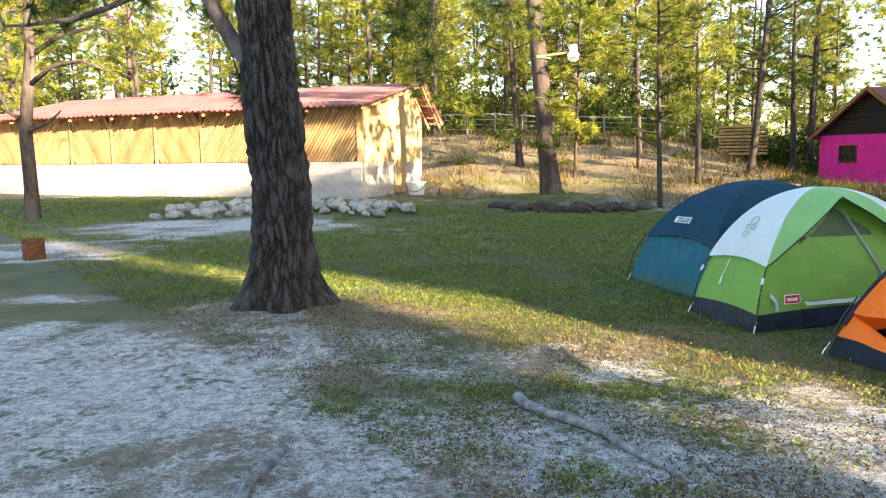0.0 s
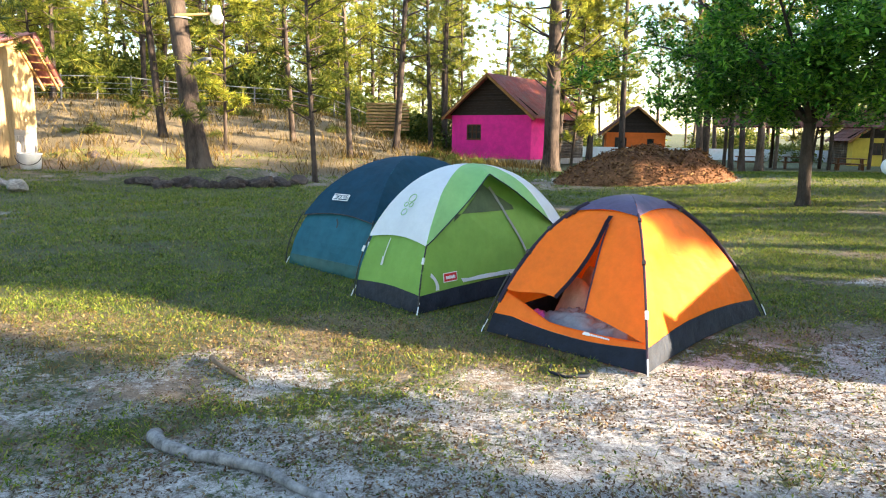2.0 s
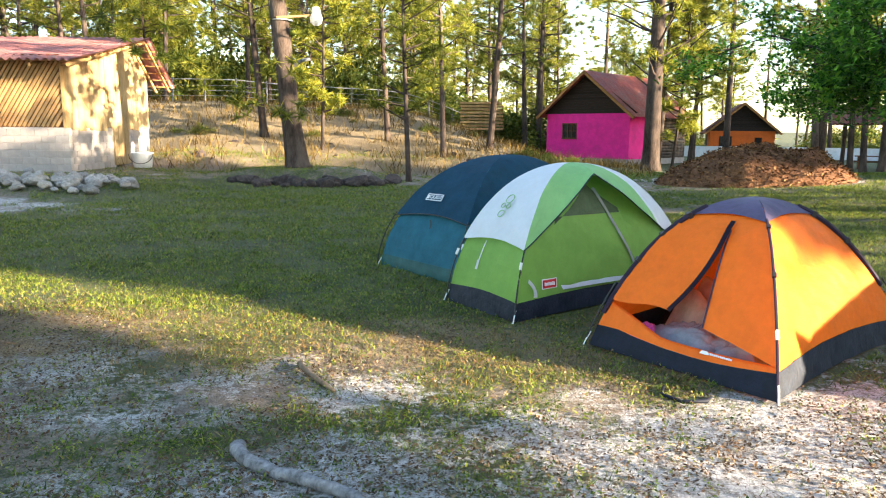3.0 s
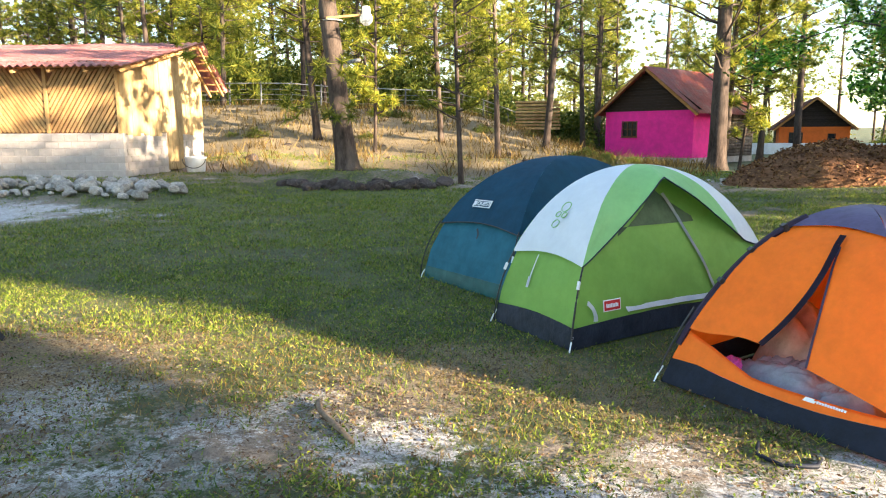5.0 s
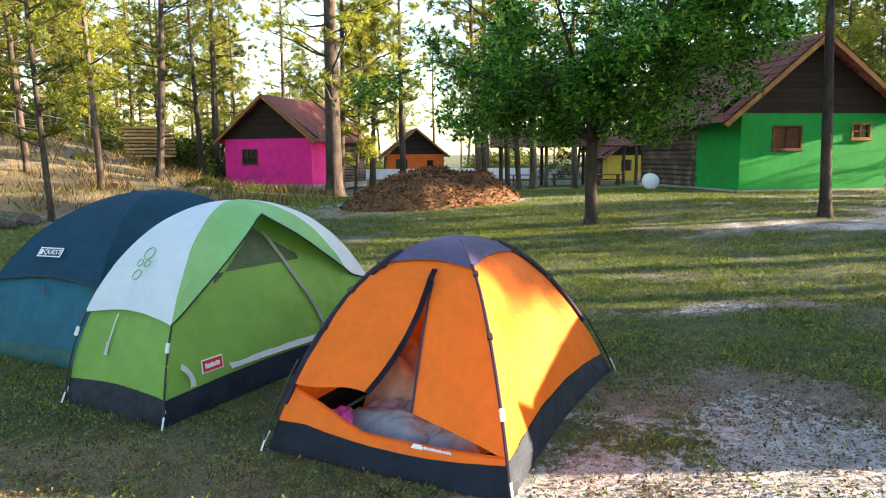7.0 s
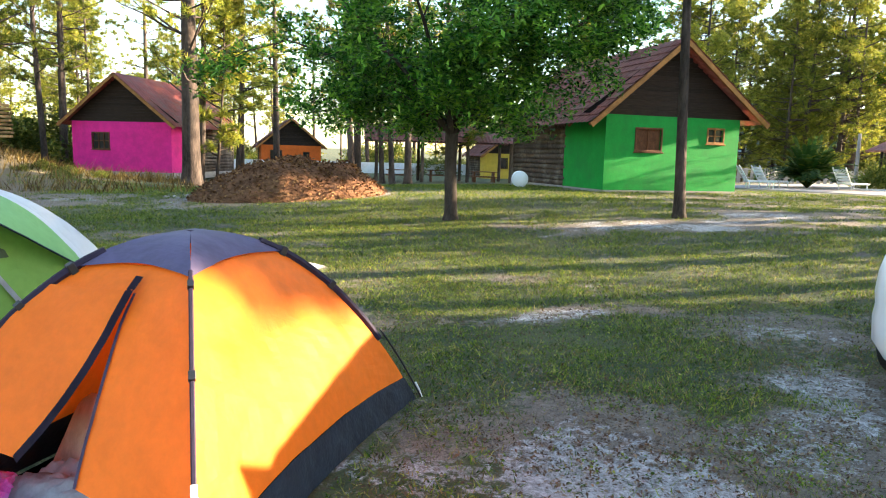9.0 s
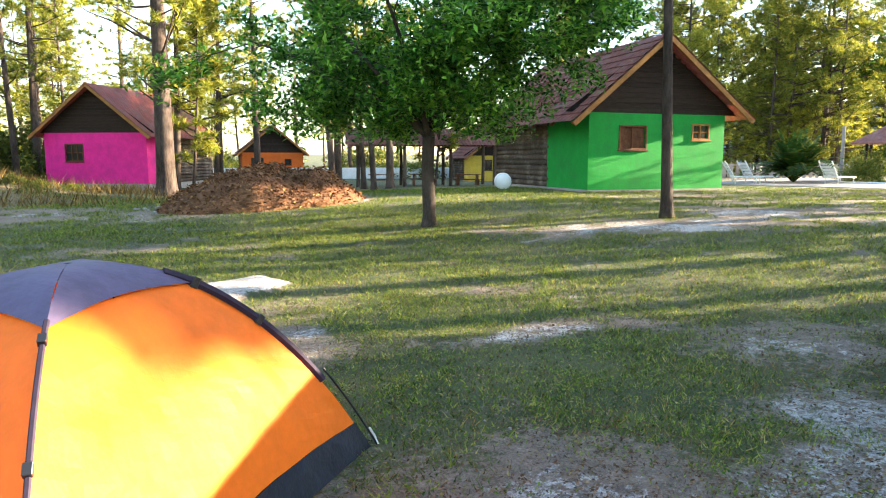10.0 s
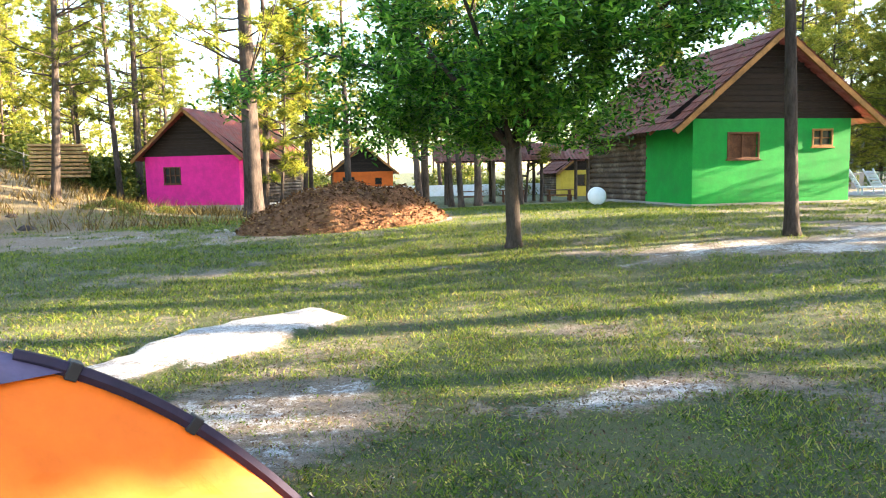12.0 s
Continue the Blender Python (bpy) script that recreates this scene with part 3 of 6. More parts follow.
def orange_tent():
    d = Dome((3.05, 4.45), (2.38, 5.65), (4.88, 5.55), 1.06, 2.21, 0.856, (3.56, 5.61), 0.03, 0.05, {3: (2.0, 0.985)})
    t = thing("dome_tent", Matrix.Translation(d.base + Vector((0, 0, gz(d.base.x, d.base.y)))), "orange dome tent with half-open door on pale sand", "tent", "camp tents")
    tub, cap = 0.14, 0.885
    for i, j in ((0, 1), (1, 2), (2, 3), (3, 0)):
        low = (lambda u: tub + 0.03 * math.sin(math.pi * u)) if (i, j) != (0, 1) else (lambda u: tub - 0.04 * math.sin(math.pi * min(1, 1.15 * u)) ** 1.0)
        part("tub_panel", d.patch(i, j, 0.0, low, out=0.006, nv=6), "navy_cloth" if (i, j) == (0, 1) else "grey_tarp", t, "dark waterproof tub wall")
        part("roof_panel", d.patch(i, j, lambda u: cap + 0.025 * math.sin(math.pi * u), 1.0, out=0.012, nv=16), "purple_cloth", t, "purple-grey roof panel")
        if (i, j) != (0, 1):
            part("wall_panel", d.patch(i, j, low, 0.91), "orange_cloth", t)
    # the door side: a fixed part, a flap that hangs aside, and a sill
    top, sill, hang = 0.825, 0.17, 0.32
    seam = 0.40

    def zip_u(s):
        k = min(max((s - hang) / (top - hang), 0), 1)
        return seam + 0.20 * (1 - k) ** 1.6 + 0.015

    def side(name, s0, s1, u0, u1, mat_name="orange_cloth", out=0.0, label=""):
        part(name, d.patch(0, 1, s0, s1, u0, u1, out, 16, 22), mat_name, t, label)
    low = lambda u: tub - 0.04 * math.sin(math.pi * min(1, 1.15 * u)) ** 1.0
    side("door_sill", low, lambda u: sill + 0.13 * max(0, u - 0.6) / 0.4 - 0.02 * math.sin(math.pi * min(1, u * 1.2)), 0, 1, label="low orange door sill")
    side("door_panel", lambda u: sill - 0.012 + 0.11 * u ** 0.8, top, 0.0, seam)
    side("door_flap", lambda u: hang + 0.01 * math.sin(6 * u), top, zip_u, 1.0, out=0.018, label="orange door flap drawn aside")
    side("door_header", top, 0.91, 0.0, 1.0)
    part("zip", d.strip([(0, 1, s, zip_u(s)) for s in span(hang, top, 20)], 0.035, 0.026), "purple_dark", t, "dark purple zip edge")
    part("zip", d.strip([(0, 1, top + 0.004, seam + 0.015 + k * 0.002) for k in range(3)] + [(0, 1, top + 0.045, seam + 0.0)], 0.035, 0.02), "purple_dark", t)
    part("zip", d.strip([(0, 1, s, seam) for s in span(sill + 0.1, top, 12)], 0.012, 0.006), "purple_cloth", t)
    part("zip", d.strip([(0, 1, sill + 0.13 * max(0, u - 0.6) / 0.4 - 0.02 * math.sin(math.pi * min(1, u * 1.2)), u) for u in span(0.0, 1, 18)], 0.012, 0.006), "orange_cloth", t)
    for i in (1, 3):
        part("pole_sleeve", d.pole_tube(i, 0.22 if i == 1 else 0.385, 0.94, 0.02, 0.008), "purple_dark", t, "dark purple pole sleeve")
        part("pole", d.pole_tube(i, 0.0, 0.42, 0.006, 0.045), "black", t, "thin black pole")
        for s in ((0.58, 0.75, 0.88) if i == 1 else (0.703, 0.887)):
            part("clip", d.block(i, s, (0.046, 0.046, 0.03)), "black", t)
    part("pole_sleeve", d.pole_tube(2, 0.1, 0.92, 0.02, 0.008), "purple_dark", t)
    part("pole", d.pole_tube(0, 0.0, 0.90, 0.009, 0.014), "purple_dark", t, "thin dark pole at the front corner")
    for s in (0.62, 0.86):
        part("clip", d.block(0, s, (0.025, 0.025, 0.035), 0.02), "black", t)
    part("clip", d.block(0, 0.33, (0.022, 0.022, 0.06), 0.02), "white_plastic", t, "pale pole clip")
    bm = bmesh.new()
    m = d.badge(0, 1, 0.145, 0.27, 0.3, 0.04, 0.008)
    m = m @ Matrix.Rotation(math.pi, 4, "Z") if (m.to_3x3() @ Vector((0, 1, 0))).z < 0 else m
    tent_bars(bm, m, 0.15, 0.014, 11)
    part("print", bm, "white_print", t, "small white print")
    bm = bmesh.new()
    for k, (a, b) in enumerate(((-0.17, -0.12), (-0.13, -0.105))):
        plate(bm, m, a + 0.03, -0.011, b + 0.025, 0.011 - 0.008 * k, 0.006, 0.6)
    part("print", bm, "white_print", t)
    # floor inside
    bm = bmesh.new()
    fl = [c * 0.86 + Vector((0, 0, 0.03)) for c in d.corner]
    bm.faces.new([bm.verts.new(p) for p in fl])
    bmesh.ops.solidify(bm, geom=bm.faces[:], thickness=0.015)
    part("tent_floor", bm, "dark_inner", t)
    guy_feet(d, t, (0, 1, 3))
    # bedding inside
    to_in = -(d.corner[0] + d.corner[1]).normalized()
    along = (d.corner[1] - d.corner[0]).normalized()

    def heap(name, cx, cy, rx, ry, h, mat_name, label, seed, folds=9.0):
        c = d.base + (d.corner[0] + d.corner[1]) / 2 + along * cx + to_in * cy
        bm = bmesh.new()

        def pt(u, v):
            a, r = u * math.tau, v
            x, y = math.cos(a) * r * rx * (1 + 0.18 * noise.noise((math.cos(a) * 2, math.sin(a) * 2, seed))), math.sin(a) * r * ry
            wx, wy = x + 0.10 * noise.noise((x * 7, y * 7, seed)), y + 0.10 * noise.noise((x * 7, y * 7, seed + 5))
            crease = sum((1 - 2.2 * abs(noise.noise((wx * folds * 0.5 * k + seed, (wy + 0.6 * wx) * folds * 1.7 * k, seed)))) / k for k in (1.0, 2.3))
            z = h * (1 - r ** 3.5) * (0.55 + 0.75 * abs(noise.noise((x * 4 + seed, y * 4, 2)))) + 0.045 * (1 - r ** 5) * crease
            return Vector((0, 0, 0)) + along * x + to_in * y + Vector((0, 0, max(z, 0.0) + 0.004))
        sheet(bm, pt, span(0, 1, 72), [0.001] + span(0.04, 1, 22))
        bmesh.ops.remove_doubles(bm, verts=bm.verts[:], dist=0.0005)
        ob = part(name, bm, mat_name, None, "", True)
        ob.matrix_basis = Matrix.Translation((c.x, c.y, gz(c.x, c.y) + 0.05))
        tagged(ob, label, "blanket")
    heap("blanket", 0.0, 0.35, 0.46, 0.22, 0.15, "cloth_grey", "crumpled pale grey blanket on the tent floor", 1.0)
    heap("blanket", 0.40, 0.26, 0.13, 0.14, 0.13, "cloth_pink", "crumpled pink and blue patterned cloth by the tent door", 5.0)
    heap("blanket", 0.08, 0.78, 0.42, 0.34, 0.42, "cloth_beige", "beige sleeping pad and bedding heaped inside the tent", 9.0, 5.0)
    heap("blanket", -0.24, 0.26, 0.22, 0.10, 0.12, "cloth_grey", "crumpled pale sheet by the tent sill", 12.0)
    # strap lying on the ground before the door
    bm = bmesh.new()
    pts = [Vector((2.52, 4.78, 0)), Vector((2.45, 4.66, 0)), Vector((2.52, 4.56, 0)), Vector((2.66, 4.52, 0)), Vector((2.73, 4.6, 0))]
    tube(bm, [p + Vector((0, 0, gz(p.x, p.y) + 0.008 + 0.008 * (k % 2))) for k, p in enumerate(pts)], [0.008, 0.012, 0.009, 0.013, 0.008], 6)
    tagged(part("tent_strap", bm, "navy_cloth", None, "", True), "dark blue folded strap lying before the orange tent", "strap")


orange_tent()


def green_tent():
    d = Dome((1.99, 6.30), (1.58, 7.13), (3.95, 7.23), 1.227, 2.01, 0.577, (2.72, 7.21), 0.02, 0.04)
    t = thing("dome_tent", Matrix.Translation(d.base + Vector((0, 0, gz(d.base.x, d.base.y)))), "lime green dome tent with a green and white fly", "tent", "camp tents")
    for i, j in ((0, 1), (1, 2), (2, 3), (3, 0)):
        low = lambda u: 0.125 + 0.02 * math.sin(math.pi * u)
        part("tub_panel", d.patch(i, j, 0.0, low, out=0.008, nv=6), "grey_tarp", t, "dark grey waterproof tub wall")
        part("wall_panel", d.patch(i, j, low, 0.97), "lime_cloth", t, "lime green wall panel")
    edge = 0.455

    def arch(u):
        k = abs(u - 0.42) / (0.42 if u < 0.42 else 0.58)
        return edge + (0.86 - edge) * max(0.0, 1 - k) ** 1.15
    # fly: white at the side, green over the door with a white edge
    part("fly_panel", d.patch(0, 1, lambda u: edge + 0.035 * math.sin(math.pi * u), 1.0, 0, 1, 0.03), "fly_white", t, "white fly side")
    part("fly_panel", d.patch(2, 1, lambda u: edge, 1.0, 0, 1, 0.03), "fly_green", t, "green fly side")
    part("fly_panel", d.patch(3, 2, lambda u: edge, 1.0, 0, 1, 0.03), "fly_white", t)
    bm = bmesh.new()

    def over(u, v):
        s = arch(u) + (1 - arch(u)) * (1 - (1 - v) ** 2.2)
        puff = 0.03 + 0.13 * max(0.0, math.sin(math.pi * min(1, u * 1.1))) ** 0.8 * (1 - v) ** 2
        return d.skin(0, 3, s, u, puff)
    sheet(bm, over, span(0, 0.87, 30), span(0, 1, 20))
    part("fly_panel", bm, "fly_green", t, "light green fly over the door")
    bm = bmesh.new()
    sheet(bm, over, span(0.87, 1, 6), span(0, 1, 20))
    part("fly_panel", bm, "fly_white", t)
    bm = bmesh.new()
    tube(bm, [over(u, 0) for u in span(0, 1, 40)], 0.006, 5)
    part("fly_hem", bm, "grey_tarp", t, "dark hem of the fly")
    # mesh window above the door and its zip
    bm = bmesh.new()
    sheet(bm, lambda u, v: d.skin(0, 3, 0.66 + (arch(0.16 + 0.5 * u) + 0.02 - 0.66) * v, 0.16 + 0.5 * u, 0.008), span(0, 1, 16), span(0, 1, 8))
    part("mesh_window", bm, "mesh_dark", t, "dark mesh window over the door")
    part("zip", d.strip([(0, 3, 0.84 - 0.80 * k, 0.50 + 0.22 * math.sin(1.3 * k)) for k in span(0, 0.8, 14)], 0.04, 0.012), "strap_grey", t, "pale door zip")
    part("zip", d.strip([(0, 3, 0.18 + 0.12 * max(0, u - 0.62) ** 1.5, u) for u in span(0.24, 0.72, 14)], 0.045, 0.012), "white_print", t, "white door hem")
    part("zip", d.strip([(0, 3, 0.14 + 0.12 * k, 0.10 - 0.05 * k * k) for k in span(0, 1, 6)], 0.045, 0.012), "white_print", t)
    part("zip", d.strip([(0, 1, s, 0.66) for s in span(0.33, 0.47, 5)], 0.014, 0.012), "white_print", t, "white tie tape")
    part("toggle", d.strip([(0, 1, s, 0.665) for s in span(0.27, 0.335, 3)], 0.03, 0.014), "white_print", t)
    for i in (0, 1, 3):
        part("pole", d.pole_tube(i, 0.0, edge + 0.01, 0.007, 0.022), "black", t, "thin black pole")
        part("clip", d.block(i, 0.36, (0.02, 0.02, 0.06), 0.03), "white_plastic", t, "pale pole clip")
    m = d.badge(0, 3, 0.22, 0.17, 0.2, 0.1)
    bm = bmesh.new()
    plate(bm, m, -0.085, -0.042, 0.085, 0.042, 0.003)
    part("patch", bm, "white_print", t, "white border of the red patch")
    bm = bmesh.new()
    plate(bm, m, -0.077, -0.035, 0.077, 0.035, 0.006)
    part("patch", bm, "red_print", t, "red rectangular patch")
    bm = bmesh.new()
    tent_bars(bm, m @ Matrix.Translation((0, 0, 0.003)), 0.12, 0.03, 8)
    part("patch", bm, "white_print", t)
    m = d.badge(0, 1, 0.70, 0.56, 0.2, 0.2, 0.045)
    for dx, dy, r in ((0, 0.085, 0.035), (0.035, 0.0, 0.025), (-0.035, 0.0, 0.025), (0.0, -0.075, 0.045)):
        bm = bmesh.new()
        c = m @ Vector((dx, dy, 0.004))
        ax, ay = m.to_3x3() @ Vector((1, 0, 0)), m.to_3x3() @ Vector((0, 1, 0))
        tube(bm, [c + r * (math.cos(a) * ax + math.sin(a) * ay) for a in span(0, math.tau, 18)], 0.004, 4)
        part("emblem", bm, "fly_green", t, "round green line emblem")
    guy_feet(d, t, (0, 1, 3))


green_tent()


def teal_tent():
    d = Dome((1.80, 7.76), (1.08, 8.94), (3.91, 9.23), 1.25, 1.94, 0.565, (2.58, 9.06), 0.02, 0.03)
    t = thing("dome_tent", Matrix.Translation(d.base + Vector((0, 0, gz(d.base.x, d.base.y)))), "dark teal dome tent with lighter walls on grass", "tent", "camp tents")
    edge = 0.46
    for i, j in ((0, 1), (1, 2), (2, 3), (3, 0)):
        part("tub_panel", d.patch(i, j, 0.0, 0.11, out=0.006, nv=6), "teal_green", t, "green-teal tub wall")
        part("wall_panel", d.patch(i, j, 0.11, 0.97), "teal_mid", t, "blue-green wall panel")
        part("fly_panel", d.patch(i, j, lambda u: edge + 0.04 * math.sin(math.pi * u), 1.0, 0, 1, 0.035), "teal_dark", t, "dark teal fly side")
        bm = bmesh.new()
        tube(bm, [d.skin(i, j, edge + 0.04 * math.sin(math.pi * u), u, 0.036) for u in span(0, 1, 20)], 0.006, 5)
        part("fly_hem", bm, "black", t)
    for i in (0, 1, 3):
        part("pole", d.pole_tube(i, 0.0, edge + 0.02, 0.007, 0.05), "black", t, "thin black pole")
    part("clip", d.block(0, 0.3, (0.02, 0.02, 0.06), 0.055), "white_plastic", t, "pale pole clip")
    part("vent_loop", d.strip([(0, 1, 0.46 - 0.07 * k, 0.52 - 0.05 * math.sin(2 * k)) for k in span(0, 1, 5)], 0.02, 0.03), "black", t)
    m = d.badge(0, 1, 0.63, 0.60, 0.3, 0.1, 0.055)
    flip = Matrix.Rotation(math.pi, 4, "Z") if (m.to_3x3() @ Vector((0, 1, 0))).z < 0 else Matrix()
    m = m @ flip
    bm = bmesh.new()
    ring_plate(bm, m, 0.25, 0.085, 0.009)
    part("patch", bm, "white_print", t, "white outlined rectangular patch")
    cu = bpy.data.curves.new("patch_word", "FONT")
    cu.body, cu.size, cu.align_x, cu.align_y, cu.extrude = "QUEST", 0.062, "CENTER", "CENTER", 0.002
    ob = new("patch_word", cu)
    ob.parent, ob.matrix_basis = t, m @ Matrix.Translation((0.022, 0, 0.004))
    cu.materials.append(M["white_print"])
    bm = bmesh.new()
    plate(bm, m, -0.112, -0.022, -0.085, 0.022, 0.005)
    part("patch", bm, "white_print", t)
    guy_feet(d, t, (0, 1))


teal_tent()


# ---- cabins ----
def hole_wall(bm, length, high, thick, holes):
    """A wall along x with openings through it, as one body. holes: (x0, x1, z0, z1)."""
    xs = sorted({0.0, length, *[h[0] for h in holes], *[h[1] for h in holes]})
    zs = sorted({0.0, high, *[h[2] for h in holes], *[h[3] for h in holes]})
    g = {(i, j): bm.verts.new((x, thick, z)) for i, x in enumerate(xs) for j, z in enumerate(zs)}
    for i in range(len(xs) - 1):
        for j in range(len(zs) - 1):
            cx, cz = (xs[i] + xs[i + 1]) / 2, (zs[j] + zs[j + 1]) / 2
            if not any(h[0] < cx < h[1] and h[2] < cz < h[3] for h in holes):
                bm.faces.new((g[i, j], g[i + 1, j], g[i + 1, j + 1], g[i, j + 1]))
    bmesh.ops.delete(bm, geom=[v for v in bm.verts if not v.link_faces], context="VERTS")
    out = bmesh.ops.extrude_face_region(bm, geom=bm.faces[:])
    for v in out["geom"]:
        if isinstance(v, bmesh.types.BMVert):
            v.co.y = 0.0
    bmesh.ops.recalc_face_normals(bm, faces=bm.faces[:])


def window_in(house, x0, x1, z0, z1, bars, label, y=0.0, frame="wood_brown", shut=False):
    w = new("window")
    w.parent = house
    w["label"] = label
    f = 0.06
    for lo, hi in (((x0 - f, z0 - f), (x1 + f, z0)), ((x0 - f, z1), (x1 + f, z1 + f)), ((x0 - f, z0), (x0, z1)), ((x1, z0), (x1 + f, z1))):
        bm = bmesh.new()
        box(bm, (lo[0], y - 0.03, lo[1]), (hi[0], y + 0.08, hi[1]), None, 0.008)
        part("window_frame", bm, frame, w)
    bm = bmesh.new()
    box(bm, (x0, y + 0.07, z0), (x1, y + 0.08, z1))
    part("pane", bm, "wood_brown" if shut else "glass", w)
    for k in range(1, bars + 1):
        xx = x0 + (x1 - x0) * k / (bars + 1)
        bm = bmesh.new()
        box(bm, (xx - 0.022, y + 0.02, z0), (xx + 0.022, y + 0.065, z1))
        part("window_bar", bm, frame, w)
    bm = bmesh.new()
    zz = (z0 + z1) / 2
    box(bm, (x0, y + 0.03, zz - 0.018), (x1, y + 0.06, zz + 0.018))
    part("window_bar", bm, frame, w)
    bm = bmesh.new()
    box(bm, (x0 - 0.1, y - 0.06, z0 - f - 0.04), (x1 + 0.1, y + 0.02, z0 - f), None, 0.008)
    part("sill", bm, frame, w)


def gable_roof(house, rx, lx0, lz0, rx1, rz1, ridge_z, y0, y1, kind, thick=0.06, wave=0.0, fascia="wood_fascia"):
    """Two slopes from the ridge at rx down to the eaves, each of sheets laid side by side."""
    for ex, ez, name in ((lx0, lz0, "roof_slope"), (rx1, rz1, "roof_slope")):
        down = Vector((ex - rx, 0, ez - ridge_z))
        n = Vector((-down.z, 0, down.x)).normalized()
        n = n if n.z > 0 else -n
        bm = bmesh.new()
        rows = max(2, int(down.length / 0.38)) if kind == "roof_tile" else 2
        per = 0.19 if kind != "roof_tile" else 0.30
        cols = max(8, int((y1 - y0) / per * 6))

        def pt(u, v):
            y = y0 + (y1 - y0) * u
            p = Vector((rx, y, ridge_z)) + down * v
            lift = wave * (0.5 + 0.5 * math.cos(math.tau * y / per))
            step = 0.0
            if kind == "roof_tile":
                k = v * rows
                step = 0.03 * (k - math.floor(k - 1e-6))
            return p + n * (lift + step + 0.012 * noise.noise((y * 0.8, v * 3, ex)))
        vs = []
        for k in range(rows):
            vs += [k / rows + 1e-4, (k + 1) / rows - 1e-4]
        sheet(bm, pt, span(0, 1, cols), vs)
        bmesh.ops.solidify(bm, geom=bm.faces[:], thickness=0.02)
        part(name, bm, kind, house, "", False)
        for yy in (y0 - 0.012, y1 - 0.03):
            bm = bmesh.new()
            a, b = Vector((rx, yy, ridge_z)), Vector((ex, yy, ez))
            w = [a - n * 0.16, b - n * 0.16, b - n * 0.015, a - n * 0.015]
            f = [bm.verts.new(p) for p in w] + [bm.verts.new(p + Vector((0, 0.04, 0))) for p in w]
            for q in ((0, 1, 2, 3), (7, 6, 5, 4), (0, 4, 5, 1), (1, 5, 6, 2), (2, 6, 7, 3), (3, 7, 4, 0)):
                bm.faces.new([f[k] for k in q])
            part("fascia", bm, fascia, house, "ochre barge board")
        count = 7
        for k in range(count):
            yy = y0 + 0.1 + (y1 - y0 - 0.3) * k / (count - 1)
            bm = bmesh.new()
            a, b = Vector((rx, yy, ridge_z)) - n * 0.10, Vector((ex, yy, ez)) - n * 0.10
            w = [a, b, b + n * 0.08, a + n * 0.08]
            f = [bm.verts.new(p) for p in w] + [bm.verts.new(p + Vector((0, 0.06, 0))) for p in w]
            for q in ((0, 1, 2, 3), (7, 6, 5, 4), (0, 4, 5, 1), (1, 5, 6, 2), (2, 6, 7, 3), (3, 7, 4, 0)):
                bm.faces.new([f[k] for k in q])
            part("rafter", bm, "wood_brown", house)


def gable_boards(house, width, z0, rx, lx0, lz0, rx1, rz1, ridge_z, y, board=0.16):
    """Dark level boards that fill the gable."""
    z = z0
    while z < ridge_z - 0.12:
        za = z + board / 2
        xl = rx + (lx0 - rx) * (ridge_z - 0.08 - za) / (ridge_z - lz0)
        xr = rx + (rx1 - rx) * (ridge_z - 0.08 - za) / (ridge_z - rz1)
        xl, xr = max(xl, -0.04), min(xr, width + 0.04)
        if xr - xl > 0.1:
            bm = bmesh.new()
            box(bm, (xl, y - 0.03 - 0.008 * random.random(), z + 0.004), (xr, y + 0.03, z + board - 0.004), None, 0.004)
            part("board", bm, "wood_dark", house)
        z += board
    bm = bmesh.new()
    v = [bm.verts.new(p) for p in ((rx + (lx0 - rx) * 0.97, y + 0.035, max(lz0, z0)), (rx + (rx1 - rx) * 0.97, y + 0.035, max(rz1, z0)), (rx, y + 0.035, ridge_z - 0.1))]
    bm.faces.new(v)
    bmesh.ops.solidify(bm, geom=bm.faces[:], thickness=0.02)
    part("gable_backing", bm, "wood_dark", house)


def log_wall(house, axis, at, a, b, high, r=0.10):
    z, k = r, 0
    while z < high:
        bm = bmesh.new()
        ra = r * (0.92 + 0.16 * random.random())
        ends = (a - 0.12 * (k % 2) - 0.05 * random.random(), b + 0.08 * random.random())
        if axis == "y":
            pts = [(at + 0.015 * random.uniform(-1, 1), e, z + 0.012 * random.uniform(-1, 1)) for e in span(*ends, 4)]
        else:
            pts = [(e, at + 0.015 * random.uniform(-1, 1), z + 0.012 * random.uniform(-1, 1)) for e in span(*ends, 4)]
        tube(bm, pts, ra, 10)
        part("log", bm, "log", house, "", True)
        z += 1.86 * r
        k += 1


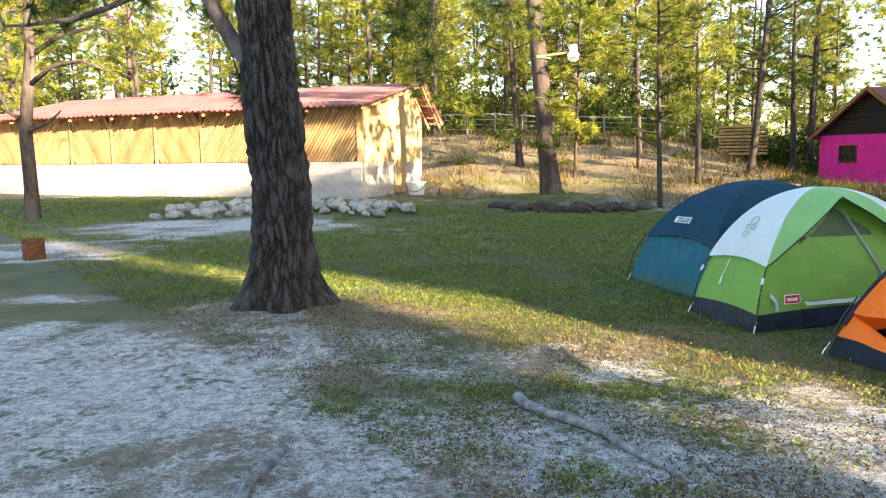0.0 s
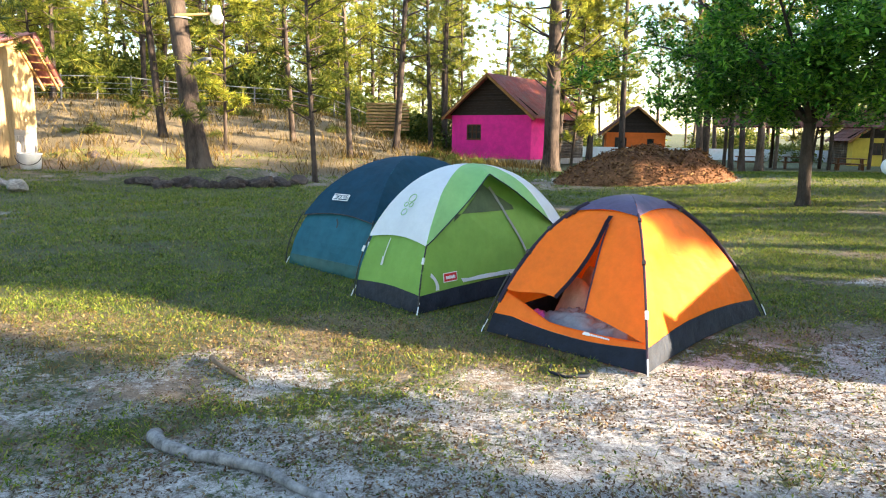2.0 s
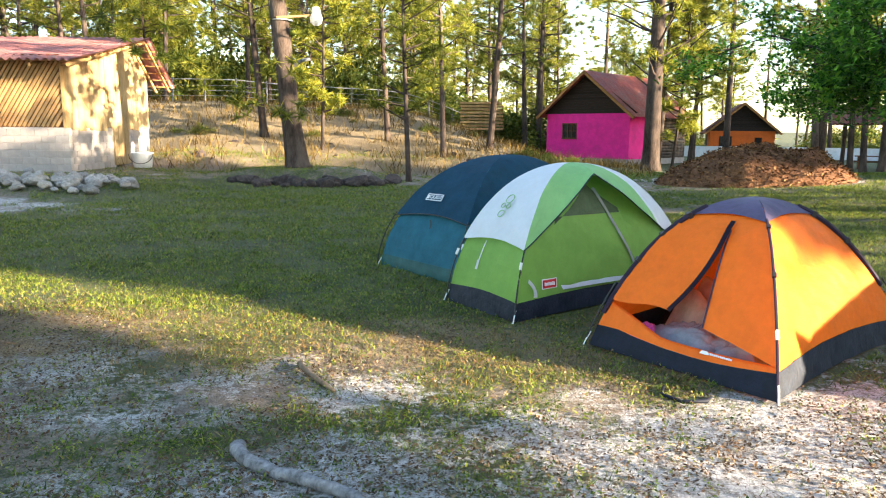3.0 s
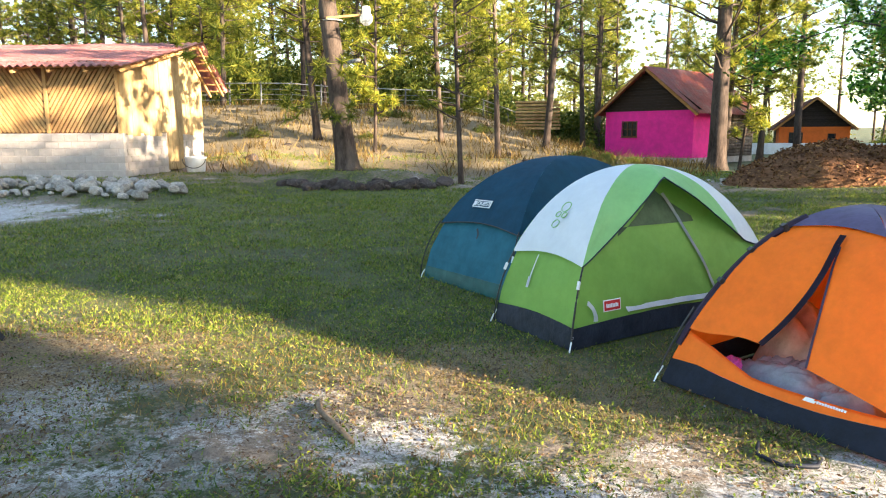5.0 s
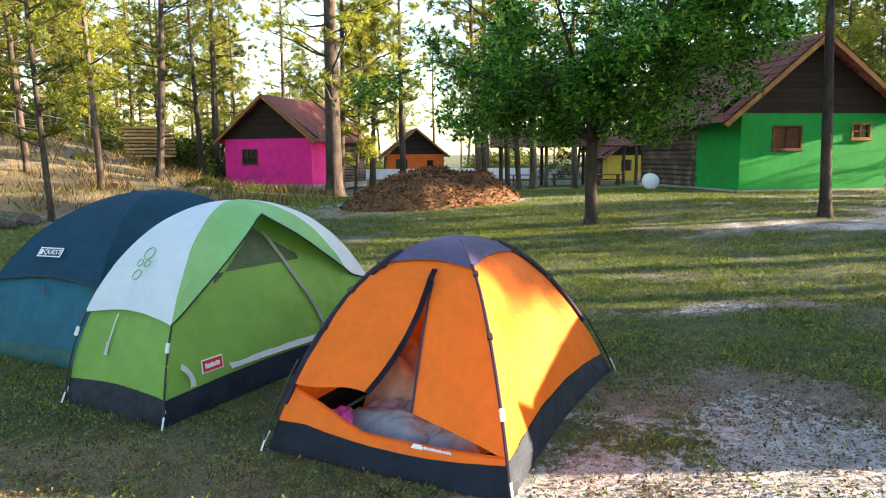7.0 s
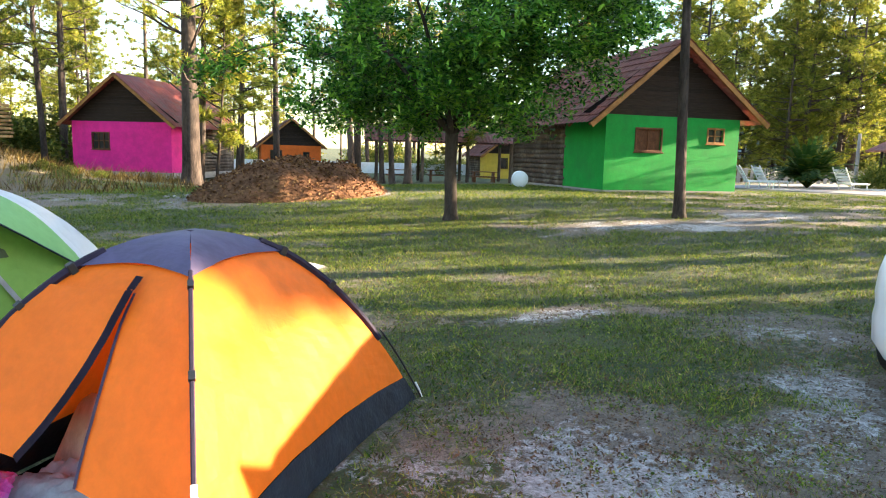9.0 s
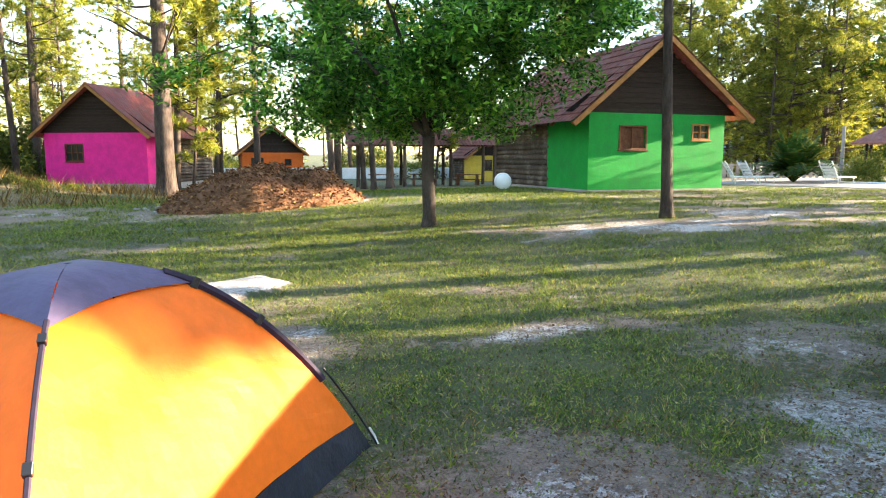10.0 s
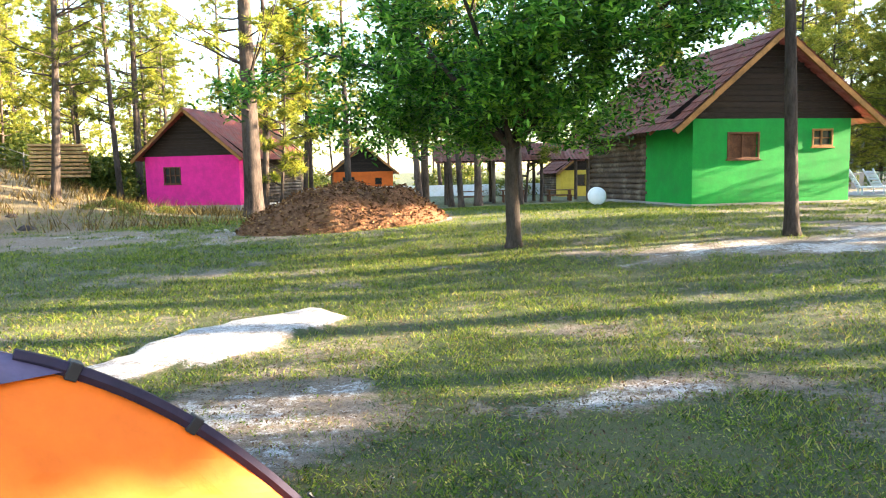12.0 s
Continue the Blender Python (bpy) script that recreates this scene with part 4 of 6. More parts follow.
def cabin(name, left, along, width, deep, wall_h, ridge_x, ridge_z, eaves, wall_mat, roof, windows, paint_depth, label, wave=0.02, front_out=0.55, back_out=0.4, tail=None):
    """A gabled cabin: painted block front, log walls behind, boarded gable. eaves: left x, z, right x, z."""
    ux = Vector((*along, 0)).normalized()
    uy = Vector((-ux.y, ux.x, 0))
    m = Matrix((ux, uy, (0, 0, 1))).transposed().to_4x4()
    m.translation = Vector((left[0], left[1], gz(*left) if tail is None else tail))
    h = thing(name, m, label, "cabin", "painted cabins")
    bm = bmesh.new()
    hole_wall(bm, width, wall_h, 0.15, [w[:4] for w in windows])
    part("front_wall", bm, wall_mat, h)
    for x in (0.0, width - 0.15):
        bm = bmesh.new()
        box(bm, (x, 0.152, 0), (x + 0.15, paint_depth, wall_h))
        part("side_wall", bm, wall_mat, h)
    bm = bmesh.new()
    box(bm, (0.0, deep - 0.15, 0), (width, deep, wall_h))
    part("back_wall", bm, "log", h)
    log_wall(h, "y", 0.1, paint_depth + 0.05, deep - 0.1, wall_h)
    log_wall(h, "y", width - 0.1, paint_depth + 0.05, deep - 0.1, wall_h)
    for w in windows:
        window_in(h, *w)
    gable_boards(h, width, wall_h + 0.002, ridge_x, *eaves, ridge_z, 0.03)
    gable_boards(h, width, wall_h + 0.002, ridge_x, *eaves, ridge_z, deep - 0.06, 0.3)
    gable_roof(h, ridge_x, *eaves, ridge_z, -front_out, deep + back_out, roof, wave=wave)
    bm = bmesh.new()
    box(bm, (-0.02, -0.02, -0.35), (width + 0.02, deep + 0.02, 0.0))
    part("footing", bm, "block", h)
    return h


cabin("cabin", (13.62, 43.6), (0.62, -0.785), 5.67, 7.4, 2.62, 2.83, 5.1, (-0.5, 2.4, 6.2, 2.4), "pink_wall", "roof_red",
      [(1.19, 2.12, 1.2, 2.0, 2, "brown timber window with two bars")], 2.2, "bright pink cabin with dark boarded gable and rusty red sheet roof", 0.018)
cabin("cabin", (21.411, 15.38), (0.9013, -0.4333), 5.15, 7.4, 2.42, 2.40, 4.86, (-0.92, 2.08, 5.85, 2.25), "green_wall", "roof_tile",
      [(1.14, 2.06, 1.32, 1.98, 1, "brown shuttered timber window", 0.0, "wood_brown", True), (3.90, 4.49, 1.65, 2.06, 1, "small window in an orange-brown frame", 0.0, "wood_fascia")],
      2.77, "bright green cabin with dark boarded gable and brown tile roof", 0.025, 0.62, tail=0.49)
cabin("cabin", (32.3, 57.3), (0.90, -0.43), 5.1, 6.0, 2.15, 2.55, 4.5, (-0.5, 1.95, 5.6, 1.95), "orange_wall", "roof_tile",
      [(0.8, 1.7, 0.75, 1.65, 1, "dark window", 0.0, "wood_dark"), (3.6, 4.05, 1.15, 1.55, 0, "small dark window", 0.0, "wood_dark")], 3.0, "orange cabin with dark gable and weathered grey-red roof", 0.02)
cabin("cabin", (43.0, 41.0), (0.86, -0.5), 3.6, 5.0, 2.0, 1.8, 3.5, (-0.5, 1.75, 4.1, 1.75), "yellow_wall", "roof_tile",
      [(1.2, 1.9, 0.9, 1.6, 1, "dark window", 0.0, "wood_dark")], 1.2, "yellow cabin with brown roof", 0.02)


def shelter():
    m = pose(27.6, 35.2, gz(29, 36), 0, 0, -38)
    h = thing("open_shelter", m, "open picnic shelter on posts with a dark sheet roof", "shelter")
    for x in (0, 2.7, 5.4, 8.0):
        for y in (0, 4.0):
            bm = bmesh.new()
            tube(bm, [(x, y, 0), (x + 0.02, y, 1.3), (x, y, 2.5)], [0.11, 0.10, 0.10], 8)
            part("post", bm, "bark_pine", h)
    for y in (0, 4.0):
        bm = bmesh.new()
        box(bm, (-0.3, y - 0.07, 2.5), (8.3, y + 0.07, 2.65))
        part("beam", bm, "wood_dark", h)
    gable = [(-0.9, 2.45, 2.0, 3.5), (4.9, 2.45, 2.0, 3.5)]
    for ey, ez, ry, rz in gable:
        bm = bmesh.new()
        sheet(bm, lambda u, v: Vector((-0.7 + 9.4 * u, ry + (ey - ry) * v, rz + (ez - rz) * v + 0.02 * math.cos(u * 280))), span(0, 1, 180), span(0, 1, 3))
        bmesh.ops.solidify(bm, geom=bm.faces[:], thickness=0.03)
        part("roof_slope", bm, "roof_tile", h)
    for k, (x, y) in enumerate(((1.4, 1.3), (4.0, 2.4), (6.6, 1.4))):
        t = thing("picnic_table", m @ Matrix.Translation((x, y, 0)), "wooden picnic table under the shelter", "table", "tables in the shelter")
        bm = bmesh.new()
        box(bm, (-0.8, -0.35, 0.70), (0.8, 0.35, 0.75), None, 0.01)
        part("tabletop", bm, "wood_brown", t)
        for sx in (-0.6, 0.6):
            bm = bmesh.new()
            box(bm, (sx - 0.05, -0.3, 0), (sx + 0.05, 0.3, 0.70))
            part("leg", bm, "wood_brown", t)
        for sy in (-0.6, 0.6):
            bm = bmesh.new()
            box(bm, (-0.8, sy - 0.13, 0.40), (0.8, sy + 0.13, 0.45), None, 0.01)
            part("bench_seat", bm, "wood_brown", t)
            for sx in (-0.6, 0.6):
                bm = bmesh.new()
                box(bm, (sx - 0.04, sy - 0.05, 0), (sx + 0.04, sy + 0.05, 0.40))
                part("leg", bm, "wood_brown", t)


shelter()


# ---- barn ----
BARN = Vector((-7.12, 22.72, 0))
BF, BG = Vector((-0.995, -0.06, 0)).normalized(), Vector((0.382, 0.924, 0)).normalized()
BLEN, BDEEP = 17.5, 5.57


def barn():
    z0 = 0.27
    m = Matrix((BF, BG, (0, 0, 1))).transposed().to_4x4()
    m.translation = Vector((BARN.x, BARN.y, z0))
    h = thing("barn", m, "long timber barn on pale concrete blocks with a red corrugated roof", "barn")
    block_h, eave, ridge, ry = 1.30, 3.15, 4.35, 4.35
    gate = (2.95, 3.95)

    # block base with recessed joints
    bm = bmesh.new()
    box(bm, (-0.085, 0.015, -0.3), (BLEN, 0.14, block_h - 0.01))
    box(bm, (0.015, 0.14, -0.3), (0.14, gate[0], block_h - 0.01))
    box(bm, (0.015, gate[1], -0.3), (0.14, BDEEP, block_h - 0.01))
    box(bm, (0.0, BDEEP - 0.15, -0.3), (BLEN, BDEEP, eave))
    box(bm, (BLEN, 0.0, -0.3), (BLEN + 0.15, BDEEP, eave))
    base = part("block_base", bm, "mortar", h, "mortared block base wall")
    one = bmesh.new()
    box(one, (0, 0, 0), (0.39, 0.155, 0.195), None, 0.006)
    me = finish(one, "block")
    me.materials.append(M["block"])
    half = bmesh.new()
    box(half, (0, 0, 0), (0.155, 0.39, 0.195), None, 0.006)
    me2 = finish(half, "block")
    me2.materials.append(M["block"])
    rows = 6
    for r in range(rows):
        z = 0.02 + r * 0.207
        x = -0.09 + (0.2 if r % 2 else 0.0)
        while x < min(BLEN - 0.4, 12.5):
            piece("block", me, base, Matrix.Translation((x, random.uniform(-0.003, 0.003), z)))
            x += 0.402
        y = 0.16 + (0.2 if r % 2 else 0.0)
        while y < BDEEP - 0.39:
            if y + 0.39 < gate[0] or y > gate[1]:
                piece("block", me2, base, Matrix.Translation((random.uniform(-0.003, 0.003), y, z)))
            y += 0.402
    # slatted panels: diagonal boards between posts on the long side
    bm = bmesh.new()
    box(bm, (0.0, 0.09, block_h), (BLEN, 0.13, eave + 0.2))
    part("sheathing", bm, "wood_brown", h, "dark board sheathing")
    bays = span(0.0, BLEN, 8)
    for k, (a, b) in enumerate(zip(bays, bays[1:])):
        bm = bmesh.new()
        box(bm, (a - 0.05, 0.0, block_h), (a + 0.05, 0.088, eave + 0.05), None, 0.006)
        part("post", bm, "wood_raw", h)
        lean = 0.75 if k % 2 else -0.75
        w, n = b - a - 0.12, 15
        for q in range(-7, n + 7):
            x0 = a + 0.06 + w * (q + 0.5) / n
            zlo, zhi = block_h + 0.02, eave
            xa, xb = x0, x0 + lean * (zhi - zlo) * 0.9
            lo_t, hi_t = 0.0, 1.0
            L, R = a + 0.07, b - 0.07
            for lim, sgn in ((L, 1), (R, -1)):
                fa, fb = sgn * (xa - lim), sgn * (xb - lim)
                if fa < 0 and fb < 0:
                    lo_t = 2
                elif fa < 0:
                    lo_t = max(lo_t, fa / (fa - fb))
                elif fb < 0:
                    hi_t = min(hi_t, fa / (fa - fb))
            if hi_t - lo_t < 0.06:
                continue
            p = Vector((xa + (xb - xa) * lo_t, 0.05, zlo + (zhi - zlo) * lo_t))
            e = Vector((xa + (xb - xa) * hi_t, 0.05, zlo + (zhi - zlo) * hi_t))
            bm = bmesh.new()
            d = (e - p)
            mm = Matrix.Translation(p) @ d.to_track_quat("X", "Z").to_matrix().to_4x4()
            box(bm, (0, -0.02, -0.032 - 0.012 * random.random()), (d.length, 0.02, 0.032 + 0.012 * random.random()), mm)
            part("slat", bm, "wood_raw", h)
    # gable end of upright boards
    y = 0.0
    while y < BDEEP - 0.05:
        w = random.uniform(0.26, 0.46)
        w = min(w, BDEEP - y)
        yc = y + w / 2
        top = eave + 0.1 + (ridge - eave - 0.1) * (yc / ry if yc < ry else (BDEEP - yc) / (BDEEP - ry) * 0.92 + 0.08 - 0.0)
        low = block_h - random.uniform(-0.02, 0.10) if not (gate[0] - 0.1 < yc < gate[1] - 0.1) else 0.1
        bm = bmesh.new()
        box(bm, (-0.03 - 0.02 * random.random(), y + 0.006, low), (0.03, y + w - 0.006, max(low + 0.5, top - 0.10)), None, 0.004)
        part("board", bm, "wood_ply", h)
        y += w
    # roof of corrugated sheets
    for y0_, z0_, y1_, z1_ in ((ry, ridge, -0.75, eave - 0.02), (ry, ridge, BDEEP + 0.8, eave - 0.35)):
        n = 9
        for k in range(n):
            a, b = -0.75 + (BLEN + 1.2) * k / n, -0.75 + (BLEN + 1.2) * (k + 1) / n + 0.06
            bm = bmesh.new()
            sheet(bm, lambda u, v: Vector((a + (b - a) * u, y0_ + (y1_ - y0_) * v, z0_ + (z1_ - z0_) * v + 0.035 * math.cos(math.tau * (a + (b - a) * u) / 0.24) + 0.012 * (k % 2) - 0.05 * math.sin(math.pi * v) * 0.5)), span(0, 1, 70), span(0, 1, 5))
            bmesh.ops.solidify(bm, geom=bm.faces[:], thickness=0.012)
            part("roof_sheet", bm, "roof_barn", h, "", True)
        for k in range(18):
            x = -0.55 + (BLEN + 0.8) * k / 17
            bm = bmesh.new()
            a, b = Vector((x, y0_, z0_ - 0.15)), Vector((x, y1_ + (0.1 if y1_ < 0 else -0.1), z1_ - 0.13))
            tube(bm, [a, b], 0.05, 6)
            part("rafter", bm, "wood_raw", h)
        for k in range(7):
            f = (k + 0.5) / 7
            yy, zz = y0_ + (y1_ - y0_) * f, z0_ + (z1_ - z0_) * f
            bm = bmesh.new()
            box(bm, (-0.70, yy - 0.03, zz - 0.10), (BLEN + 0.3, yy + 0.03, zz - 0.055))
            part("batten", bm, "wood_raw", h)
    bm = bmesh.new()
    tube(bm, [(-0.02, -0.1, eave - 0.1), (-0.02, ry, ridge - 0.2)], 0.06, 6)
    part("verge_rafter", bm, "wood_raw", h)
    bm = bmesh.new()
    tube(bm, [(-0.06, ry, ridge - 0.2), (-0.06, BDEEP + 0.7, eave - 0.5)], 0.06, 6)
    part("verge_rafter", bm, "wood_raw", h)
    # white tub by the gate
    p = m @ Vector((-0.35, 2.75, 0))
    t = thing("plastic_tub", Matrix.Translation((p.x, p.y, gz(p.x, p.y))), "white plastic tub with a wire handle beside the barn wall", "tub")
    bm = bmesh.new()
    prof = [(0.26, 0.0), (0.28, 0.02), (0.33, 0.44), (0.35, 0.46), (0.35, 0.50), (0.325, 0.50), (0.27, 0.04), (0.0, 0.035)]
    sheet(bm, lambda u, v: Vector((math.cos(u * math.tau) * prof[int(v)][0], math.sin(u * math.tau) * prof[int(v)][0], prof[int(v)][1])), span(0, 1, 28), list(range(len(prof))))
    bmesh.ops.remove_doubles(bm, verts=bm.verts[:], dist=0.0005)
    part("tub_body", bm, "white_plastic", t, "", True)
    bm = bmesh.new()
    tube(bm, [Vector((0.37 * math.cos(a), -0.2 - 0.1 * math.sin(a), 0.44 - 0.3 * math.sin(a))) for a in span(0, math.pi, 14)], 0.012, 5)
    part("handle", bm, "black", t)


barn()


# ---- trees ----
def burst(rng, centres, per, length, width, flat=0.0, up=0.2):
    """Thin pointed leaves that stand out from each centre, as bare triangles."""
    centres = np.asarray(centres)
    n = len(centres) * per
    c = np.repeat(centres, per, 0)
    d = rng.normal(size=(n, 3))
    d[:, 2] = d[:, 2] * (1 - flat) + up
    d /= np.linalg.norm(d, axis=1)[:, None]
    s = np.cross(d, rng.normal(size=(n, 3)))
    s /= np.linalg.norm(s, axis=1)[:, None] + 1e-9
    ln = length * rng.uniform(0.6, 1.2, n)[:, None]
    w = width * rng.uniform(0.7, 1.3, n)[:, None]
    v = np.stack([c - s * w * 0.5, c + s * w * 0.5, c + d * ln], 1).reshape(-1, 3)
    return v, np.arange(n * 3).reshape(-1, 3)


def leaf_quads(rng, centres, per, length, width, spread=0.4, up=0.3):
    """Broad leaves in rosettes: a kite of two triangles each."""
    centres = np.asarray(centres)
    n = len(centres) * per
    c = np.repeat(centres, per, 0) + rng.normal(size=(n, 3)) * spread * length
    d = rng.normal(size=(n, 3))
    d[:, 2] = 0.6 * d[:, 2] + up
    d /= np.linalg.norm(d, axis=1)[:, None]
    s = np.cross(d, rng.normal(size=(n, 3)) * 0.5 + np.array([0, 0, 1.0]))
    s /= np.linalg.norm(s, axis=1)[:, None] + 1e-9
    ln, w = length * rng.uniform(0.6, 1.25, n)[:, None], width * rng.uniform(0.7, 1.2, n)[:, None]
    v = np.stack([c, c + d * ln * 0.6 + s * w * 0.5, c + d * ln - np.array([0, 0, 1]) * ln * 0.12, c + d * ln * 0.6 - s * w * 0.5], 1).reshape(-1, 3)
    return v, np.arange(n * 4).reshape(-1, 4)


def pine_meshes(seed, tall, r0, first, reach, dark=False, bend=0.4, clumps=5, per=26, needle=0.34, limbs=48):
    """Trunk with limbs, and a crown of needle tufts."""
    rng = np.random.RandomState(seed)
    bx, by = rng.uniform(-bend, bend, 2)
    axis = lambda f: Vector((bx * math.sin(f * 2.2), by * math.sin(f * 1.7), f * tall))
    bm = bmesh.new()
    fs = [0.0, 0.012, 0.03, 0.06] + span(0.1, 1, 12)
    tube(bm, [axis(f) for f in fs], [r0 * (1.45 if f == 0 else 1.2 if f < 0.02 else 1.06 if f < 0.05 else 1) * (1 - 0.82 * f) for f in fs], 10)
    tufts = []
    for k in range(limbs):
        f = first + (0.985 - first) * (k + rng.uniform(0, 1)) / limbs
        a = rng.uniform(0, math.tau)
        g = (f - first) / (1 - first)
        ln = reach * (0.55 + 0.6 * math.sin(math.pi * min(1, 0.15 + g * 0.75))) * rng.uniform(0.65, 1.15) * (1.02 - 0.55 * g)
        rise = rng.uniform(-0.10, 0.45)
        p0 = axis(f)
        pts = []
        for q in span(0, 1, 4):
            pts.append(p0 + Vector((math.cos(a) * ln * q, math.sin(a) * ln * q, ln * (rise * q + 0.18 * q * q) + 0.08 * rng.normal() * q)))
        tube(bm, pts, [0.045 * (1 - 0.8 * q) * (1.2 - 0.6 * f) for q in span(0, 1, 4)], 4, False)
        for q in range(clumps):
            w = 0.40 + 0.62 * (q + rng.uniform(0, 1)) / clumps
            p = pts[0].lerp(pts[-1], min(w, 1.0)) + Vector(rng.normal(size=3)) * 0.22 * reach * 0.3
            tufts.append(p)
            side = Vector((-math.sin(a), math.cos(a), 0.15)) * rng.uniform(-0.45, 0.45) * reach * 0.5 * (1.2 - w)
            tufts.append(p + side)
    trunk = finish(bm, "trunk", True)
    trunk.materials.append(M["bark_pine"])
    v, f = burst(rng, [tuple(p) for p in tufts], per, needle, 0.036, 0.15, 0.25)
    return trunk, raw_mesh("crown", v, f, "needles_dark" if dark else "needles")


PINES = [pine_meshes(11, 15.0, 0.145, 0.26, 2.4), pine_meshes(12, 17.0, 0.17, 0.24, 2.6, bend=0.7), pine_meshes(13, 13.0, 0.11, 0.18, 2.1),
         pine_meshes(14, 18.0, 0.24, 0.30, 3.2, bend=0.4, limbs=50), pine_meshes(15, 9.0, 0.07, 0.14, 1.5, limbs=36), pine_meshes(16, 14.0, 0.15, 0.08, 3.2, limbs=70, clumps=6), pine_meshes(17, 18.0, 0.33, 0.17, 4.2, bend=0.3, limbs=54)]
PINE_LABELS = ("tall pine with a bare lower trunk and open needle crown", "young slender pine among the sunlit woods")


def pine(kind, x, y, size=1.0, turn=None, lean=(0, 0), name="pine_tree", label=None, group="pine woods"):
    t = thing(name, pose(x, y, gz(x, y) - 0.05, lean[0], lean[1], random.uniform(0, 360) if turn is None else turn), label or PINE_LABELS[1 if kind in (2, 4) else 0], "tree", group)
    t.scale = (size, size, size)
    for nm, me in zip(("trunk", "crown"), PINES[kind]):
        o = new(nm, me)
        o.parent = t
    return t


# trees that stand singly near the clearing
for kind, x, y, size, lean in ((6, 14.3, 30.2, 1.12, (0, -1)), (2, 2.73, 21.94, 0.75, (0, 0)), (0, 5.0, 29.9, 0.85, (0, 2)), (1, 8.0, 34.6, 1.0, (0, 0)), (0, -9.2, 44.5, 1.0, (0, -1)),
                               (1, -2.7, 34.6, 1.05, (1, -2)), (4, 0.0, 31.8, 1.1, (0, 2)), (0, 3.0, 34.2, 0.95, (0, 0)), (0, 11.5, 49.6, 1.0, (0, 0)), (1, 12.5, 44.5, 1.0, (0, 0)),
                               (3, 14.2, 47.4, 1.0, (0, 1)), (0, 19.0, 58.0, 1.05, (0, 0)), (4, 16.2, 32.0, 1.05, (0, 1)), (0, 22.6, 42.0, 1.0, (0, 0)),
                               (1, 15.9, 32.9, 0.9, (0, 1)), (0, 20.0, 37.5, 1.0, (0, 0)), (3, 24.1, 32.3, 0.92, (0, 0)), (1, 22.6, 30.6, 1.0, (0, 0)), (0, 25.3, 31.7, 1.0, (0, 1)),
                               (0, 23.8, 29.0, 1.0, (0, 0)), (3, 26.4, 30.9, 0.85, (0, 0)), (1, 24.6, 25.9, 0.9, (0, 0)), (4, 31.2, 32.5, 1.2, (0, 0))):
    pine(kind, x, y, size, None, lean, group="pines round the clearing")

# the slim pine before the green cabin
SLIM = pine_meshes(31, 11.0, 0.115, 0.50, 2.4, True, 0.25, limbs=30)
slim = thing("pine_tree", pose(15.32, 9.46, gz(15.32, 9.46) - 0.04, 0, 1.2, 20), "slim dark-barked pine with a bare trunk before the green cabin", "tree")
for nm, me in zip(("trunk", "crown"), SLIM):
    new(nm, me).parent = slim

# the woods behind the clearing
rng = np.random.RandomState(3)
KEEP_OUT = [(18.5, 43.5, 6.2), (25.5, 16, 7.2), (36, 59, 6.5), (33, 38, 8), (41.5, 38, 5.5), (-15, 22, 11), (38, 16, 7.5), (44, 12, 6)]


def free(x, y):
    open_sky = 55.5 < math.degrees(math.atan2(x - 3, y - 3)) < 61.5
    return not open_sky and all((x - a) ** 2 + (y - b) ** 2 > r * r for a, b, r in KEEP_OUT)


def woods(count, az0, az1, d0, d1, kinds, sizes):
    made = 0
    while made < count:
        a, d = radians(rng.uniform(az0, az1)), math.sqrt(rng.uniform(d0 * d0, d1 * d1))
        x, y = 1 + d * math.sin(a), 2 + d * math.cos(a)
        if free(x, y):
            pine(int(rng.choice(kinds)), x, y, rng.uniform(*sizes))
            made += 1


woods(40, -50, 14, 40, 62, (0, 1, 2, 5, 4), (0.8, 1.15))
woods(85, -55, 18, 60, 100, (1, 5, 5, 5), (0.95, 1.4))
woods(22, 14, 44, 58, 110, (0, 1, 3), (0.9, 1.2))
woods(24, 14, 62, 100, 150, (5, 3), (0.8, 1.1))
woods(58, 54, 86, 44, 88, (1, 5, 5, 5), (0.85, 1.15))


def bush_mesh(seed, n=330, leaf=0.13):
    r = np.random.RandomState(seed)
    c = r.normal(size=(n, 3))
    c /= np.linalg.norm(c, axis=1)[:, None]
    lump = 1 + 0.35 * np.sin(c[:, 0] * 5 + seed) * np.cos(c[:, 1] * 4)
    c *= (lump * r.uniform(0.55, 1.0, n) ** 0.5)[:, None]
    c[:, 2] = np.abs(c[:, 2]) * 0.8
    v, f = leaf_quads(r, c, 7, leaf, leaf * 0.45)
    return raw_mesh("bush_leaves", v, f, "bush")


BUSHES = [bush_mesh(k) for k in (1, 2, 3)]


def bush(x, y, size, tall=1.0):
    b = new("bush", BUSHES[int(rng.randint(3))])
    b.matrix_basis = pose(x, y, gz(x, y) - 0.05, 0, 0, rng.uniform(0, 360))
    b.scale = (size, size, size * tall)
    tagged(b, "yellow-green leafy undergrowth bush at the wood's edge", "bush", "undergrowth")


for _ in range(95):
    a, d = radians(rng.uniform(-48, 16)), rng.uniform(48, 78)
    bush(1 + d * math.sin(a), 2 + d * math.cos(a), rng.uniform(1.2, 3.2), rng.uniform(0.9, 1.8))
for _ in range(36):
    a, d = radians(rng.uniform(14, 85)), rng.uniform(62, 100)
    x, y = 1 + d * math.sin(a), 2 + d * math.cos(a)
    if free(x, y):
        bush(x, y, rng.uniform(1.2, 3.0), rng.uniform(0.8, 1.4))
for _ in range(26):
    x, y = rng.uniform(-8, 12), rng.uniform(31, 46)
    bush(x, y, rng.uniform(0.25, 0.6), 0.8)


